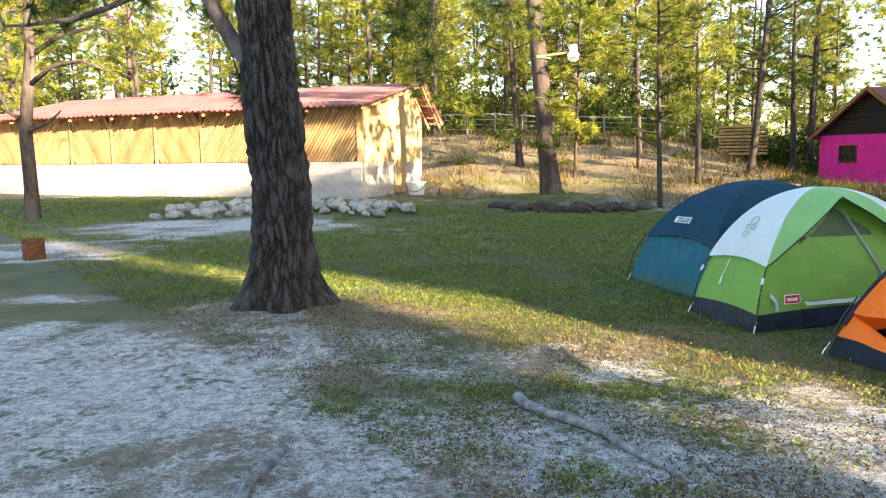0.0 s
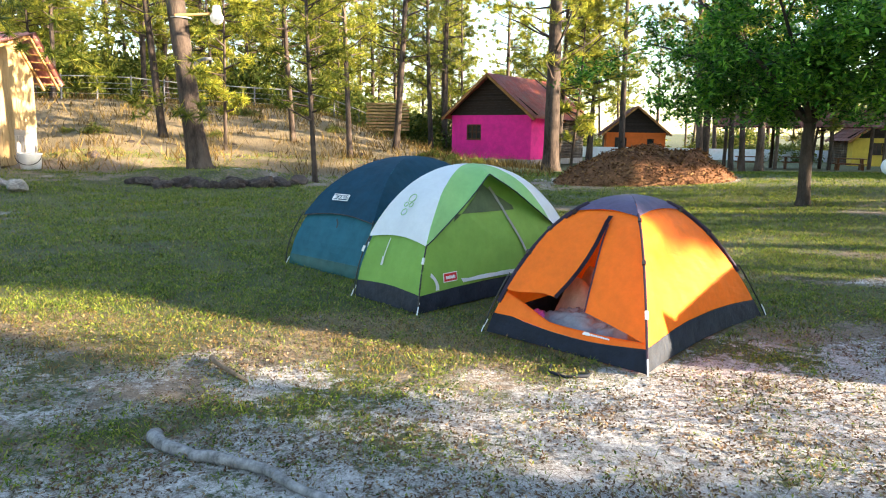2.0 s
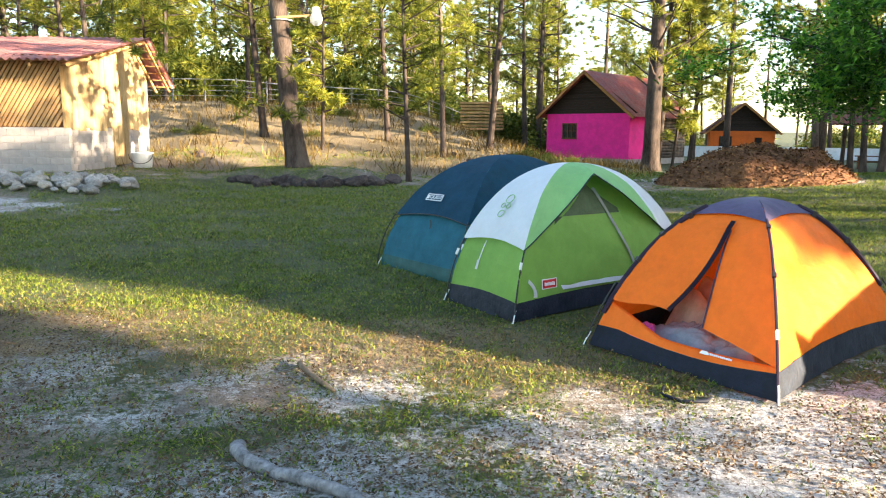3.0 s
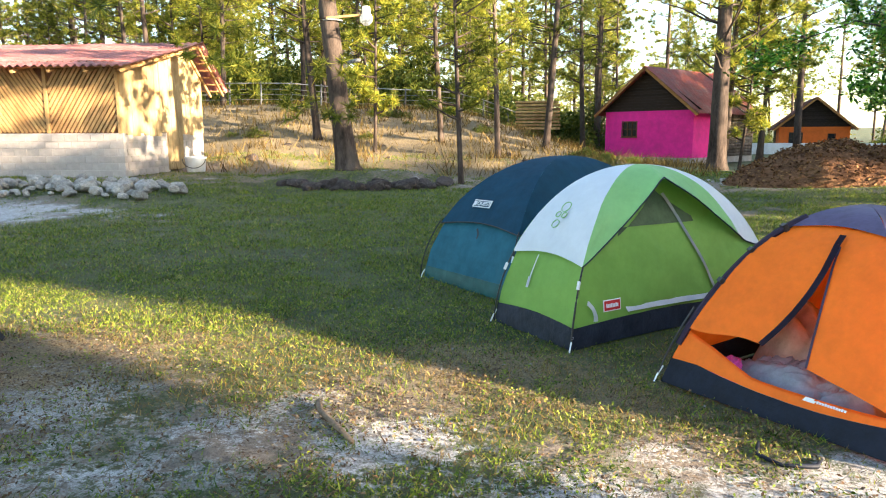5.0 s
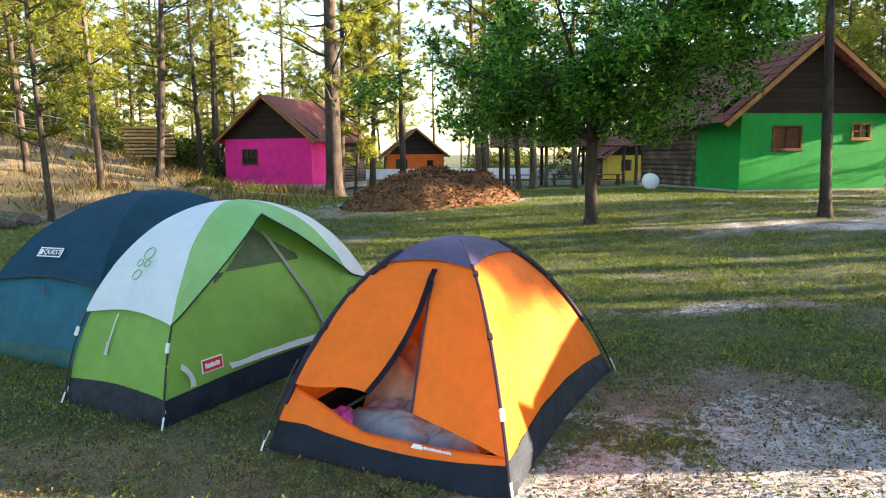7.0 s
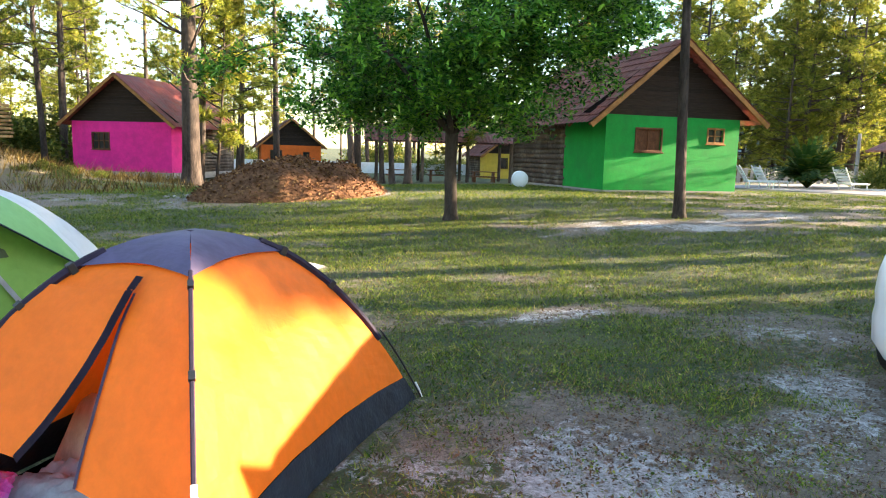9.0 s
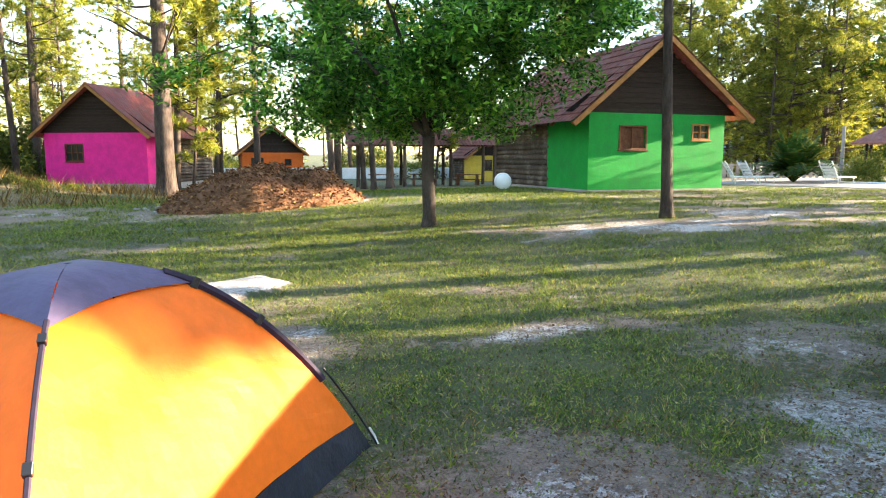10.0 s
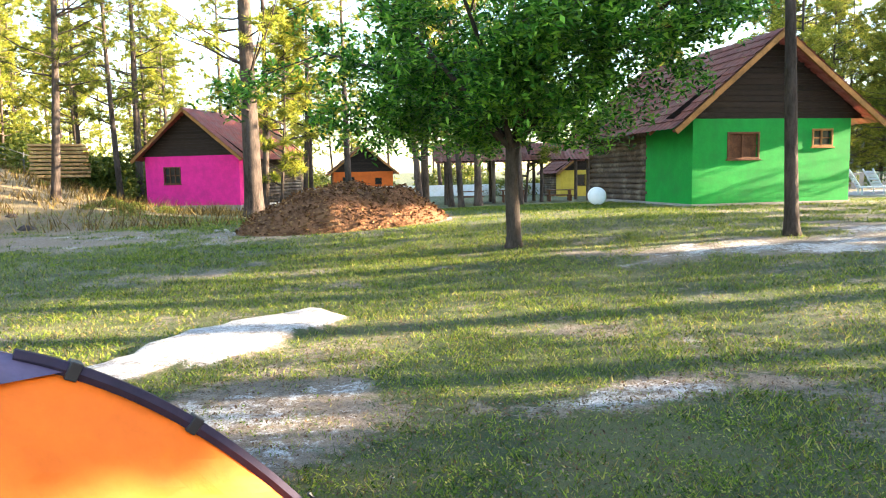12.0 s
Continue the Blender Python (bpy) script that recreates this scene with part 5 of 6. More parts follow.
def broadleaf(seed, tall, spread, r0, fork, rosettes, leaf, low=0.25, arch=0.25, loose=0.104, inner=0.3):
    """Short trunk that forks into limbs, with rosettes of leaves at the twigs' ends."""
    r = np.random.RandomState(seed)
    bm = bmesh.new()
    tube(bm, [(0, 0, -0.1), (0.0, 0, 0.06), (0.02, 0, 0.2), (0.0, 0.03, fork * 0.6), (0, 0, fork)], [r0 * 1.8, r0 * 1.3, r0 * 1.1, r0, r0 * 1.0], 12)
    tips = []
    for k in range(11):
        a, climb = k * 2.4 + r.uniform(-0.4, 0.4), (k * 0.37 + r.uniform(0, 0.15)) % 1.0 * 0.95 + 0.03
        end = Vector((math.cos(a) * spread * r.uniform(0.5, 0.85) * (1.15 - 0.5 * climb), math.sin(a) * spread * r.uniform(0.5, 0.85) * (1.15 - 0.5 * climb), fork + (tall - fork) * climb * 0.8))
        p0 = Vector((0, 0, fork * r.uniform(0.86, 1.0)))
        mid = p0.lerp(end, 0.5) + Vector((0, 0, arch * (tall - fork) * (0.6 if climb < 0.5 else 0.2)))
        pts = [p0 * (1 - q) ** 2 + mid * 2 * q * (1 - q) + end * q * q for q in span(0, 1, 7)]
        tube(bm, pts, [r0 * 0.55 * (1 - 0.8 * q) for q in span(0, 1, 7)], 7, False)
        for _ in range(9):
            q = r.uniform(inner, 1.0)
            s = p0 * (1 - q) ** 2 + mid * 2 * q * (1 - q) + end * q * q
            d = Vector(r.normal(size=3))
            d.z = d.z * 0.6 + 0.1
            e = s + d.normalized() * spread * r.uniform(0.18, 0.42)
            e.z = max(e.z, fork * 0.95 + 0.1 * r.normal())
            tube(bm, [s, s.lerp(e, 0.5) + Vector((0, 0, 0.08)), e], [r0 * 0.14, r0 * 0.09, r0 * 0.03], 4, False)
            for w in range(rosettes):
                c = s.lerp(e, r.uniform(0.35, 1.1)) + Vector(r.normal(size=3)) * loose * spread
                c.z = max(c.z, fork + low * r.uniform(-0.6, 1.0))
                tips.append(tuple(c))
    trunk = finish(bm, "trunk", True)
    trunk.materials.append(M["bark_oak"])
    v, f = leaf_quads(r, tips, 15, leaf, leaf * 0.36, 0.5, 0.35)
    return trunk, raw_mesh("crown", v, f, "leaves")


OAK = broadleaf(4, 7.6, 5.8, 0.11, 1.8, 44, 0.14, 0.5, 0.10, 0.028, 0.10)
oak = thing("oak_tree", pose(11.88, 12.53, gz(11.88, 12.53), 0, 0, 40), "round-crowned broadleaf tree with dark glossy green leaves on the lawn", "tree")
oak.scale = (1.06, 1.06, 1.05)
for nm, me in zip(("trunk", "crown"), OAK):
    new(nm, me).parent = oak

# unseen trees added sunward, behind the walker, to shade the clearing and shape the sun gaps
SHADE = [broadleaf(9, 13.0, 5.2, 0.24, 2.0, 30, 0.42, 0.0), broadleaf(10, 14.5, 4.6, 0.26, 9.2, 30, 0.42, 0.0), broadleaf(12, 9.0, 4.6, 0.14, 1.3, 2, 0.34, 0.0)]


def shade_tree(p, s, size, turn, kind=0):
    x, y = p * 0.516 + s * 0.857, p * 0.857 - s * 0.516
    t = thing("oak_tree", pose(x, y, gz(x, y), 0, 0, turn), "tall leafy tree added out of view to shade the clearing", "tree", "trees on the sunny side")
    t.scale = (size, size, size)
    for nm, me in zip(("trunk", "crown"), SHADE[kind]):
        new(nm, me).parent = t


for k, (p, s, size, kind) in enumerate(((-28, 22, 1.0, 0), (-21, 19, 1.0, 0), (-14, 21, 1.0, 0), (-8, 18, 1.0, 0), (0.9, 20, 0.86, 0), (2.15, 13, 0.72, 0), (-4.6, 27, 1.0, 0), (0.3, 32, 0.95, 0), (-17, 29, 1.0, 0),
                                        (7.95, 22, 0.565, 1), (7.9, 27, 0.98, 1), (9.8, 20, 0.64, 1), (13.2, 22, 0.66, 1), (16.6, 20, 0.62, 1), (20, 24, 0.64, 1), (11.5, 27, 0.8, 1), (15, 29, 0.8, 1), (19, 31, 0.8, 1),
                                        (8.6, 31, 0.95, 1), (24, 27, 0.66, 1), (29, 34, 0.7, 1), (36, 40, 0.75, 1), (44, 44, 0.75, 1), (7.9, 18, 0.6, 1), (8.6, 17, 0.85, 2), (13.5, 18, 0.85, 2), (17.5, 19, 0.8, 2), (21.5, 25, 0.8, 2))):
    shade_tree(p, s, size, 37 * k, kind)


# ---- the great pine in the foreground ----
def great_pine():
    base = Vector((-2.52, 6.50, gz(-2.52, 6.5) - 0.12))
    t = thing("pine_tree", Matrix.Translation(base), "large old pine with deeply cracked grey-brown bark and flared roots", "tree")
    rnd = np.random.RandomState(8)
    n, rows = 170, 300
    tall = 9.0
    phases = [(0.3, 1.0), (1.5, 0.8), (2.7, 0.9), (3.9, 1.2), (5.0, 0.9)]
    zs = [tall * (k / rows) ** 1.25 for k in range(rows + 1)]
    verts, faces, plate = [], [], []
    for z in zs:
        cx = -0.058 * z + 0.002 * z * z + 0.02 * math.sin(z * 1.2)
        cy = 0.02 * z
        r = 0.290 - 0.020 * z if z > 0.9 else 0.272 + 0.10 * (1 - z / 0.9) ** 1.5
        for k in range(n):
            a = k * math.tau / n
            root = sum(w * max(0, math.cos(a - q)) ** 10 for q, w in phases) * 0.26 * max(0, 1 - z / 0.75) ** 2.2
            q = Vector((math.cos(a) * 1.0, math.sin(a) * 1.0, z * 0.95))
            warp = q + 0.26 * Vector((noise.noise(q * 3.1), noise.noise(q * 3.1 + Vector((5, 0, 0))), noise.noise(q * 2.2 + Vector((0, 7, 0)))))
            vd = noise.voronoi(Vector((warp.x * 5.2, warp.y * 5.2, warp.z * 2.9)))[0]
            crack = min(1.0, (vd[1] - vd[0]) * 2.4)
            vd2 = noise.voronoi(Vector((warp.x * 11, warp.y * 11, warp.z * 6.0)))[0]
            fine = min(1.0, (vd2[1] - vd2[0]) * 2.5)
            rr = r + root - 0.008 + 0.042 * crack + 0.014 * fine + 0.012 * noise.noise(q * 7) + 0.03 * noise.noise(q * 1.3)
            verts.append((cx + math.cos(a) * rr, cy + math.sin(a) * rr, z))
            # low in the cracks, where the bark colour is darkened as shade
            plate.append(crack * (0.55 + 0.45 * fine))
    for i in range(rows):
        for k in range(n):
            a, b = i * n + k, i * n + (k + 1) % n
            faces.append((a, b, b + n, a + n))
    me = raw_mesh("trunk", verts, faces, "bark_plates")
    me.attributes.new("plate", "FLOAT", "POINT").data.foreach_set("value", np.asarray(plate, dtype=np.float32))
    new("trunk", me).parent = t
    limbs = [((-0.25, 0.0, 2.45), (-0.62, 0.0, 3.0), (-1.1, 0.1, 3.9), (-1.6, 0.2, 5.4)), ((0.0, 0, 3.6), (0.6, -0.1, 3.5), (1.3, -0.2, 3.35), (2.0, -0.3, 3.5)),
             ((-0.2, 0, 3.4), (-1.0, -0.3, 3.3), (-1.8, -0.6, 2.95), (-2.5, -0.7, 2.9)), ((-0.2, 0, 4.4), (0.8, 0.6, 4.8), (1.8, 1.2, 5.0), (2.6, 1.8, 5.0)), ((-0.3, 0, 5.5), (-1.2, 0.8, 6.2), (-2, 1.5, 6.6), (-3, 2, 7)),
             ((-0.3, 0, 6.5), (0.5, -1, 7.2), (1.2, -2, 7.8), (1.6, -2.6, 8)), ((-0.3, 0, 7.5), (-1.3, -0.5, 8.2), (-2.2, -1.0, 8.8), (-3, -1.5, 9))]
    tips = []
    for k, pts in enumerate(limbs):
        ps = [Vector(p) for p in pts]
        line = []
        for a, b in zip(ps, ps[1:]):
            line += [a.lerp(b, q) + Vector((0, 0, 0.03 * math.sin(q * 9))) for q in (0, 0.33, 0.66)]
        line.append(ps[-1])
        r0 = 0.10 if k == 0 else 0.05
        bm = bmesh.new()
        tube(bm, line, [r0 * (1 - 0.75 * q / (len(line) - 1)) for q in range(len(line))], 9, False)
        for q in range(7):
            s = line[3 + q % (len(line) - 3)]
            e = s + Vector(rnd.normal(size=3)) * 0.38 + Vector((0, 0, -0.05))
            tube(bm, [s, s.lerp(e, 0.5) + Vector((0, 0, 0.06)), e], [0.016, 0.011, 0.006], 5, False)
            for w in range(6):
                tips.append(tuple(s.lerp(e, rnd.uniform(0.5, 1.15)) + Vector(rnd.normal(size=3)) * 0.06))
        part("limb", bm, "bark_grey", t, "dark crooked limb", True)
    v, f = burst(rnd, tips, 64, 0.22, 0.007, 0.1, -0.15)
    new("crown", raw_mesh("crown", v, f, "needles_dark")).parent = t


great_pine()


# ---- the leaning pine with the yard lamp, in its ring of rocks ----
def lamp_pine():
    base = Vector((-0.6, 23.0, gz(-0.6, 23.0) - 0.05))
    t = thing("pine_tree", Matrix.Translation(base), "leaning grey pine trunk with a broken limb stub, ringed by rocks", "tree")
    bm = bmesh.new()
    line = [Vector((-0.105 * z + 0.006 * z * z * 0.2, 0, z)) for z in (0, 0.12, 0.4, 1, 2, 3, 4, 5, 6.5, 8, 10, 13)]
    tube(bm, line, [0.5, 0.40, 0.34, 0.31, 0.29, 0.275, 0.265, 0.26, 0.25, 0.23, 0.2, 0.1], 18)
    for v in bm.verts:
        v.co += Vector((noise.noise(v.co * 4), noise.noise(v.co * 4 + Vector((3, 0, 0))), 0)) * 0.03
    part("trunk", bm, "bark_pine", t, "", True)
    bm = bmesh.new()
    tube(bm, [(-0.2, 0, 2.95), (0.15, -0.05, 3.25), (0.45, -0.08, 3.3)], [0.07, 0.06, 0.045], 8)
    part("limb_stub", bm, "driftwood", t, "pale broken limb stub", True)
    crown = new("crown", PINES[3][1])
    crown.parent, crown.matrix_basis = t, pose(-1.0, 0, -4.0, 0, -5, 60)
    lm = thing("yard_lamp", Matrix.Translation(base + Vector((-0.38, -0.27, 4.45))), "white glass yard lamp on a pale timber arm", "lamp")
    bm = bmesh.new()
    box(bm, (-0.12, -0.03, -0.03), (0.95, 0.03, 0.035), Matrix.Rotation(radians(-5), 4, "Y"), 0.006)
    part("arm", bm, "wood_raw", lm, "pale timber arm")
    bm = bmesh.new()
    tube(bm, [Vector((0.02 + 0.31 * math.cos(a), 0.27 + 0.31 * math.sin(a), -0.05)) for a in span(0, math.tau, 20)], 0.018, 5, False)
    part("strap", bm, "strap_grey", lm, "pale strap round the trunk")
    bm = bmesh.new()
    prof = [(0.0, 0.20), (0.10, 0.20), (0.13, 0.10), (0.12, 0.02), (0.19, -0.10), (0.17, -0.24), (0.08, -0.32), (0.0, -0.34)]
    sheet(bm, lambda u, v: Vector((1.03 + math.cos(u * math.tau) * prof[int(v)][0], math.sin(u * math.tau) * prof[int(v)][0], 0.12 + prof[int(v)][1])), span(0, 1, 20), list(range(len(prof))))
    bmesh.ops.remove_doubles(bm, verts=bm.verts[:], dist=0.0005)
    part("shade", bm, "lamp_glass", lm, "white glass shade", True)


lamp_pine()


def leafless_pine():
    x, y = -15.2, 17.2
    t = thing("pine_tree", pose(x, y, gz(x, y) - 0.05), "grey pine with a crooked bare limb beside the barn", "tree")
    bm = bmesh.new()
    tube(bm, [(0, 0, 0), (0.02, 0, 0.15), (0.03, 0, 1.0), (0.0, 0, 2.4), (0.1, 0, 3.2), (0.35, 0, 4.6), (0.5, 0, 7.5)], [0.30, 0.22, 0.19, 0.18, 0.17, 0.15, 0.1], 12)
    part("trunk", bm, "bark_pine", t, "", True)
    for pts in (((0, 0, 2.5), (0.4, -0.1, 2.65), (0.9, -0.1, 2.8), (1.3, -0.1, 3.1)), ((0.1, 0, 2.8), (-0.5, 0, 3.1), (-0.9, 0, 3.9), (-1.6, 0, 4.6)), ((0.2, 0, 3.8), (1.2, -0.2, 4.3), (2.2, -0.3, 4.4), (3.3, -0.4, 4.0)), ((0.3, 0, 4.6), (1.2, 0.2, 5.2), (2.2, 0.3, 5.4), (3, 0.3, 5.2))):
        bm = bmesh.new()
        tube(bm, [Vector(p) for p in pts], [0.08, 0.06, 0.045, 0.02], 8)
        part("limb", bm, "bark_pine", t, "", True)
    r = np.random.RandomState(77)
    cs = [(0.3 + r.normal() * 2.0, r.normal() * 1.2, 4.6 + abs(r.normal()) * 1.1) for _ in range(150)]
    v, f = burst(r, cs, 26, 0.28, 0.02, 0.1, -0.1)
    new("crown", raw_mesh("crown", v, f, "needles_dark")).parent = t


leafless_pine()


# ---- rocks, roots and yard things ----
def rock_mesh(seed, material):
    bm = bmesh.new()
    bmesh.ops.create_icosphere(bm, subdivisions=2, radius=1)
    for v in bm.verts:
        q = v.co * 0.9 + Vector((seed * 3.7, 0, 0))
        v.co *= 0.82 + 0.35 * noise.noise(q) + 0.12 * noise.noise(q * 3)
        for ax in (0, 1, 2):
            lim = 0.62 + 0.12 * ((seed * (ax + 3)) % 3)
            v.co[ax] = max(-lim, min(lim, v.co[ax]))
    me = finish(bm, "rock")
    me.materials.append(M[material])
    return me


PALE = [rock_mesh(k, "rock") for k in range(1, 6)]
DARK = [rock_mesh(k, "rock_dark") for k in range(6, 10)]
rr = np.random.RandomState(21)


def rock(meshes, x, y, z, s, label, group):
    o = new("rock", meshes[int(rr.randint(len(meshes)))])
    o.matrix_basis = pose(x, y, z, rr.uniform(-25, 25), rr.uniform(-25, 25), rr.uniform(0, 360))
    o.scale = (s * rr.uniform(0.9, 1.4), s * rr.uniform(0.8, 1.1), s * rr.uniform(0.55, 0.85))
    tagged(o, label, "rock", group)


for k in range(150):
    u = rr.uniform(0, 1)
    x, y = -11.4 + 7.2 * u, 17.6 + 0.9 * math.sin(u * 3) + rr.uniform(-0.5, 1.1)
    s = rr.uniform(0.08, 0.25) * (0.6 if 0.42 < u < 0.5 else 1)
    rock(PALE, x, y, gz(x, y) + 0.3 * s + rr.uniform(0, 0.12), s, "pale broken stone in a rubble bank below the barn", "rubble bank")
for k in range(34):
    u = k / 33
    x, y = -2.3 + 4.5 * u, 20.9 - 0.7 * math.sin(math.pi * u) + rr.uniform(-0.2, 0.35)
    s = rr.uniform(0.14, 0.34)
    rock(DARK, x, y, gz(x, y) + 0.25 * s, s, "dark weathered stone in the ring round the pine", "stone ring")
for k in range(22):
    x, y = rr.uniform(10.0, 11.6), rr.uniform(20.4, 22.4)
    rock(PALE, x, y, gz(x, y), rr.uniform(0.05, 0.14), "pale loose stone beside the earth heap", "loose stones")
for k in range(9):
    x, y = rr.uniform(-5, 7), rr.uniform(27, 34)
    rock(DARK, x, y, gz(x, y) - 0.08, rr.uniform(0.2, 0.5), "pale boulder on the dry slope", "slope boulders")


def root(pts, r, label):
    bm = bmesh.new()
    ps = [Vector((x, y, gz(x, y) + z)) for x, y, z in pts]
    line, rad = [], []
    for k, (a, b) in enumerate(zip(ps, ps[1:])):
        for q in (0, 0.25, 0.5, 0.75):
            line.append(a.lerp(b, q) + Vector((noise.noise(a * 3 + Vector((q * 4, 0, 0))), noise.noise(b * 3 + Vector((0, q * 4, 0))), 0)) * 0.02)
            f = (k + q) / (len(ps) - 1)
            rad.append(r * (1.15 - 0.6 * f) * (1 + 0.18 * noise.noise((f * 14, r, 0))))
    line.append(ps[-1])
    rad.append(r * 0.35)
    tube(bm, line, rad, 10)
    tagged(part("tree_root", bm, "driftwood", None, "", True), label, "root", "bare roots")


root(((0.08, 4.30, 0.0), (0.10, 4.16, 0.035), (0.25, 4.0, 0.02), (0.45, 3.84, 0.03), (0.62, 3.72, 0.025), (0.72, 3.56, 0.015), (0.9, 3.36, 0.012), (1.02, 3.19, -0.005)), 0.032, "smooth grey bare root lying across the sandy soil")
root(((-1.10, 3.22, -0.01), (-1.08, 3.0, 0.02), (-1.05, 2.75, 0.03), (-1.0, 2.5, 0.01), (-0.98, 2.3, -0.02)), 0.034, "smooth grey bare root rising from the sandy soil")


def stick(pts, r, label):
    bm = bmesh.new()
    tube(bm, [Vector((x, y, gz(x, y) + z)) for x, y, z in pts], [r, r * 0.95, r * 0.9, r * 0.7][:len(pts)], 7)
    tagged(part("stick", bm, "twig", None, "", True), label, "stick", "fallen sticks")


stick(((0.32, 5.44, 0.02), (0.35, 5.28, 0.035), (0.44, 5.12, 0.02), (0.54, 4.93, 0.015)), 0.018, "short crooked dead stick on the dry grass")
stick(((-1.9, 6.1, 0.01), (-1.75, 6.0, 0.012), (-1.6, 5.95, 0.01)), 0.007, "thin pale twig on the pine litter")
stick(((-4.6, 8.3, 0.01), (-4.2, 8.4, 0.015), (-3.6, 8.45, 0.01)), 0.010, "thin pale twig on the lawn")


def rusty_tin():
    x, y = -8.5, 9.76
    t = thing("tin_drum", pose(x, y, gz(x, y), 4, 3, 0), "small rusty open tin drum on the bare ground", "drum")
    bm = bmesh.new()
    prof = [(0.17, 0.0), (0.175, 0.02), (0.168, 0.12), (0.176, 0.14), (0.168, 0.16), (0.172, 0.32), (0.18, 0.335), (0.165, 0.335), (0.158, 0.02), (0.0, 0.015)]
    sheet(bm, lambda u, v: Vector((math.cos(u * math.tau) * prof[int(v)][0], math.sin(u * math.tau) * prof[int(v)][0], prof[int(v)][1])), span(0, 1, 28), list(range(len(prof))))
    bmesh.ops.remove_doubles(bm, verts=bm.verts[:], dist=0.0005)
    part("drum_body", bm, "rust", t, "", True)


rusty_tin()


def earth_heap():
    cx, cy = 12.5, 19.6
    ax = Vector((0.93, -0.36))

    def top(u, v):
        r = math.hypot(u, v)
        h = 1.18 * max(0, 1 - (abs(u) / 2.75) ** 1.9 - (abs(v) / 1.8) ** 2) ** 0.8
        h *= 0.92 + 0.25 * noise.noise((u * 0.9, v * 0.9, 4))
        return h + 0.10 * noise.noise((u * 3, v * 3, 1)) * min(1, h * 2)
    bm = bmesh.new()

    def pt(u, v):
        w = Vector((cx + u * ax.x - v * ax.y, cy + u * ax.y + v * ax.x, 0))
        w.z = gz(w.x, w.y) + top(u, v) - 0.04
        return w
    sheet(bm, pt, span(-2.9, 2.9, 90), span(-1.95, 1.95, 60))
    heap = part("mulch_mound", bm, "mulch", None, "", True)
    tagged(heap, "heap of reddish-brown earth and bark mulch on the grass", "heap")
    r = np.random.RandomState(6)
    us, vs = r.uniform(-2.8, 2.8, 9000), r.uniform(-1.9, 1.9, 9000)
    cs = [tuple(pt(u, v) + Vector((0, 0, 0.012))) for u, v in zip(us, vs) if top(u, v) > 0.03]
    v, f = leaf_quads(r, cs, 1, 0.12, 0.05, 0.1, 0.1)
    bits = new("bark_mulch", raw_mesh("bark_mulch", v, f, "mulch_bits"))
    bits.parent = heap
    tagged(bits, kind="stuff")


earth_heap()


def white_drum():
    x, y = 21.2, 18.7
    t = thing("water_drum", pose(x, y, gz(x, y)), "white round plastic drum lying on its side by the cabin", "drum")
    bm = bmesh.new()
    d = Vector((-0.72, -0.69, 0))
    c = Vector((0, 0, 0.29))
    tube(bm, [c - d * 0.3, c - d * 0.27, c, c + d * 0.27, c + d * 0.30, c + d * 0.302], [0.24, 0.285, 0.29, 0.285, 0.26, 0.02], 28)
    part("drum_body", bm, "white_plastic", t, "", True)


white_drum()


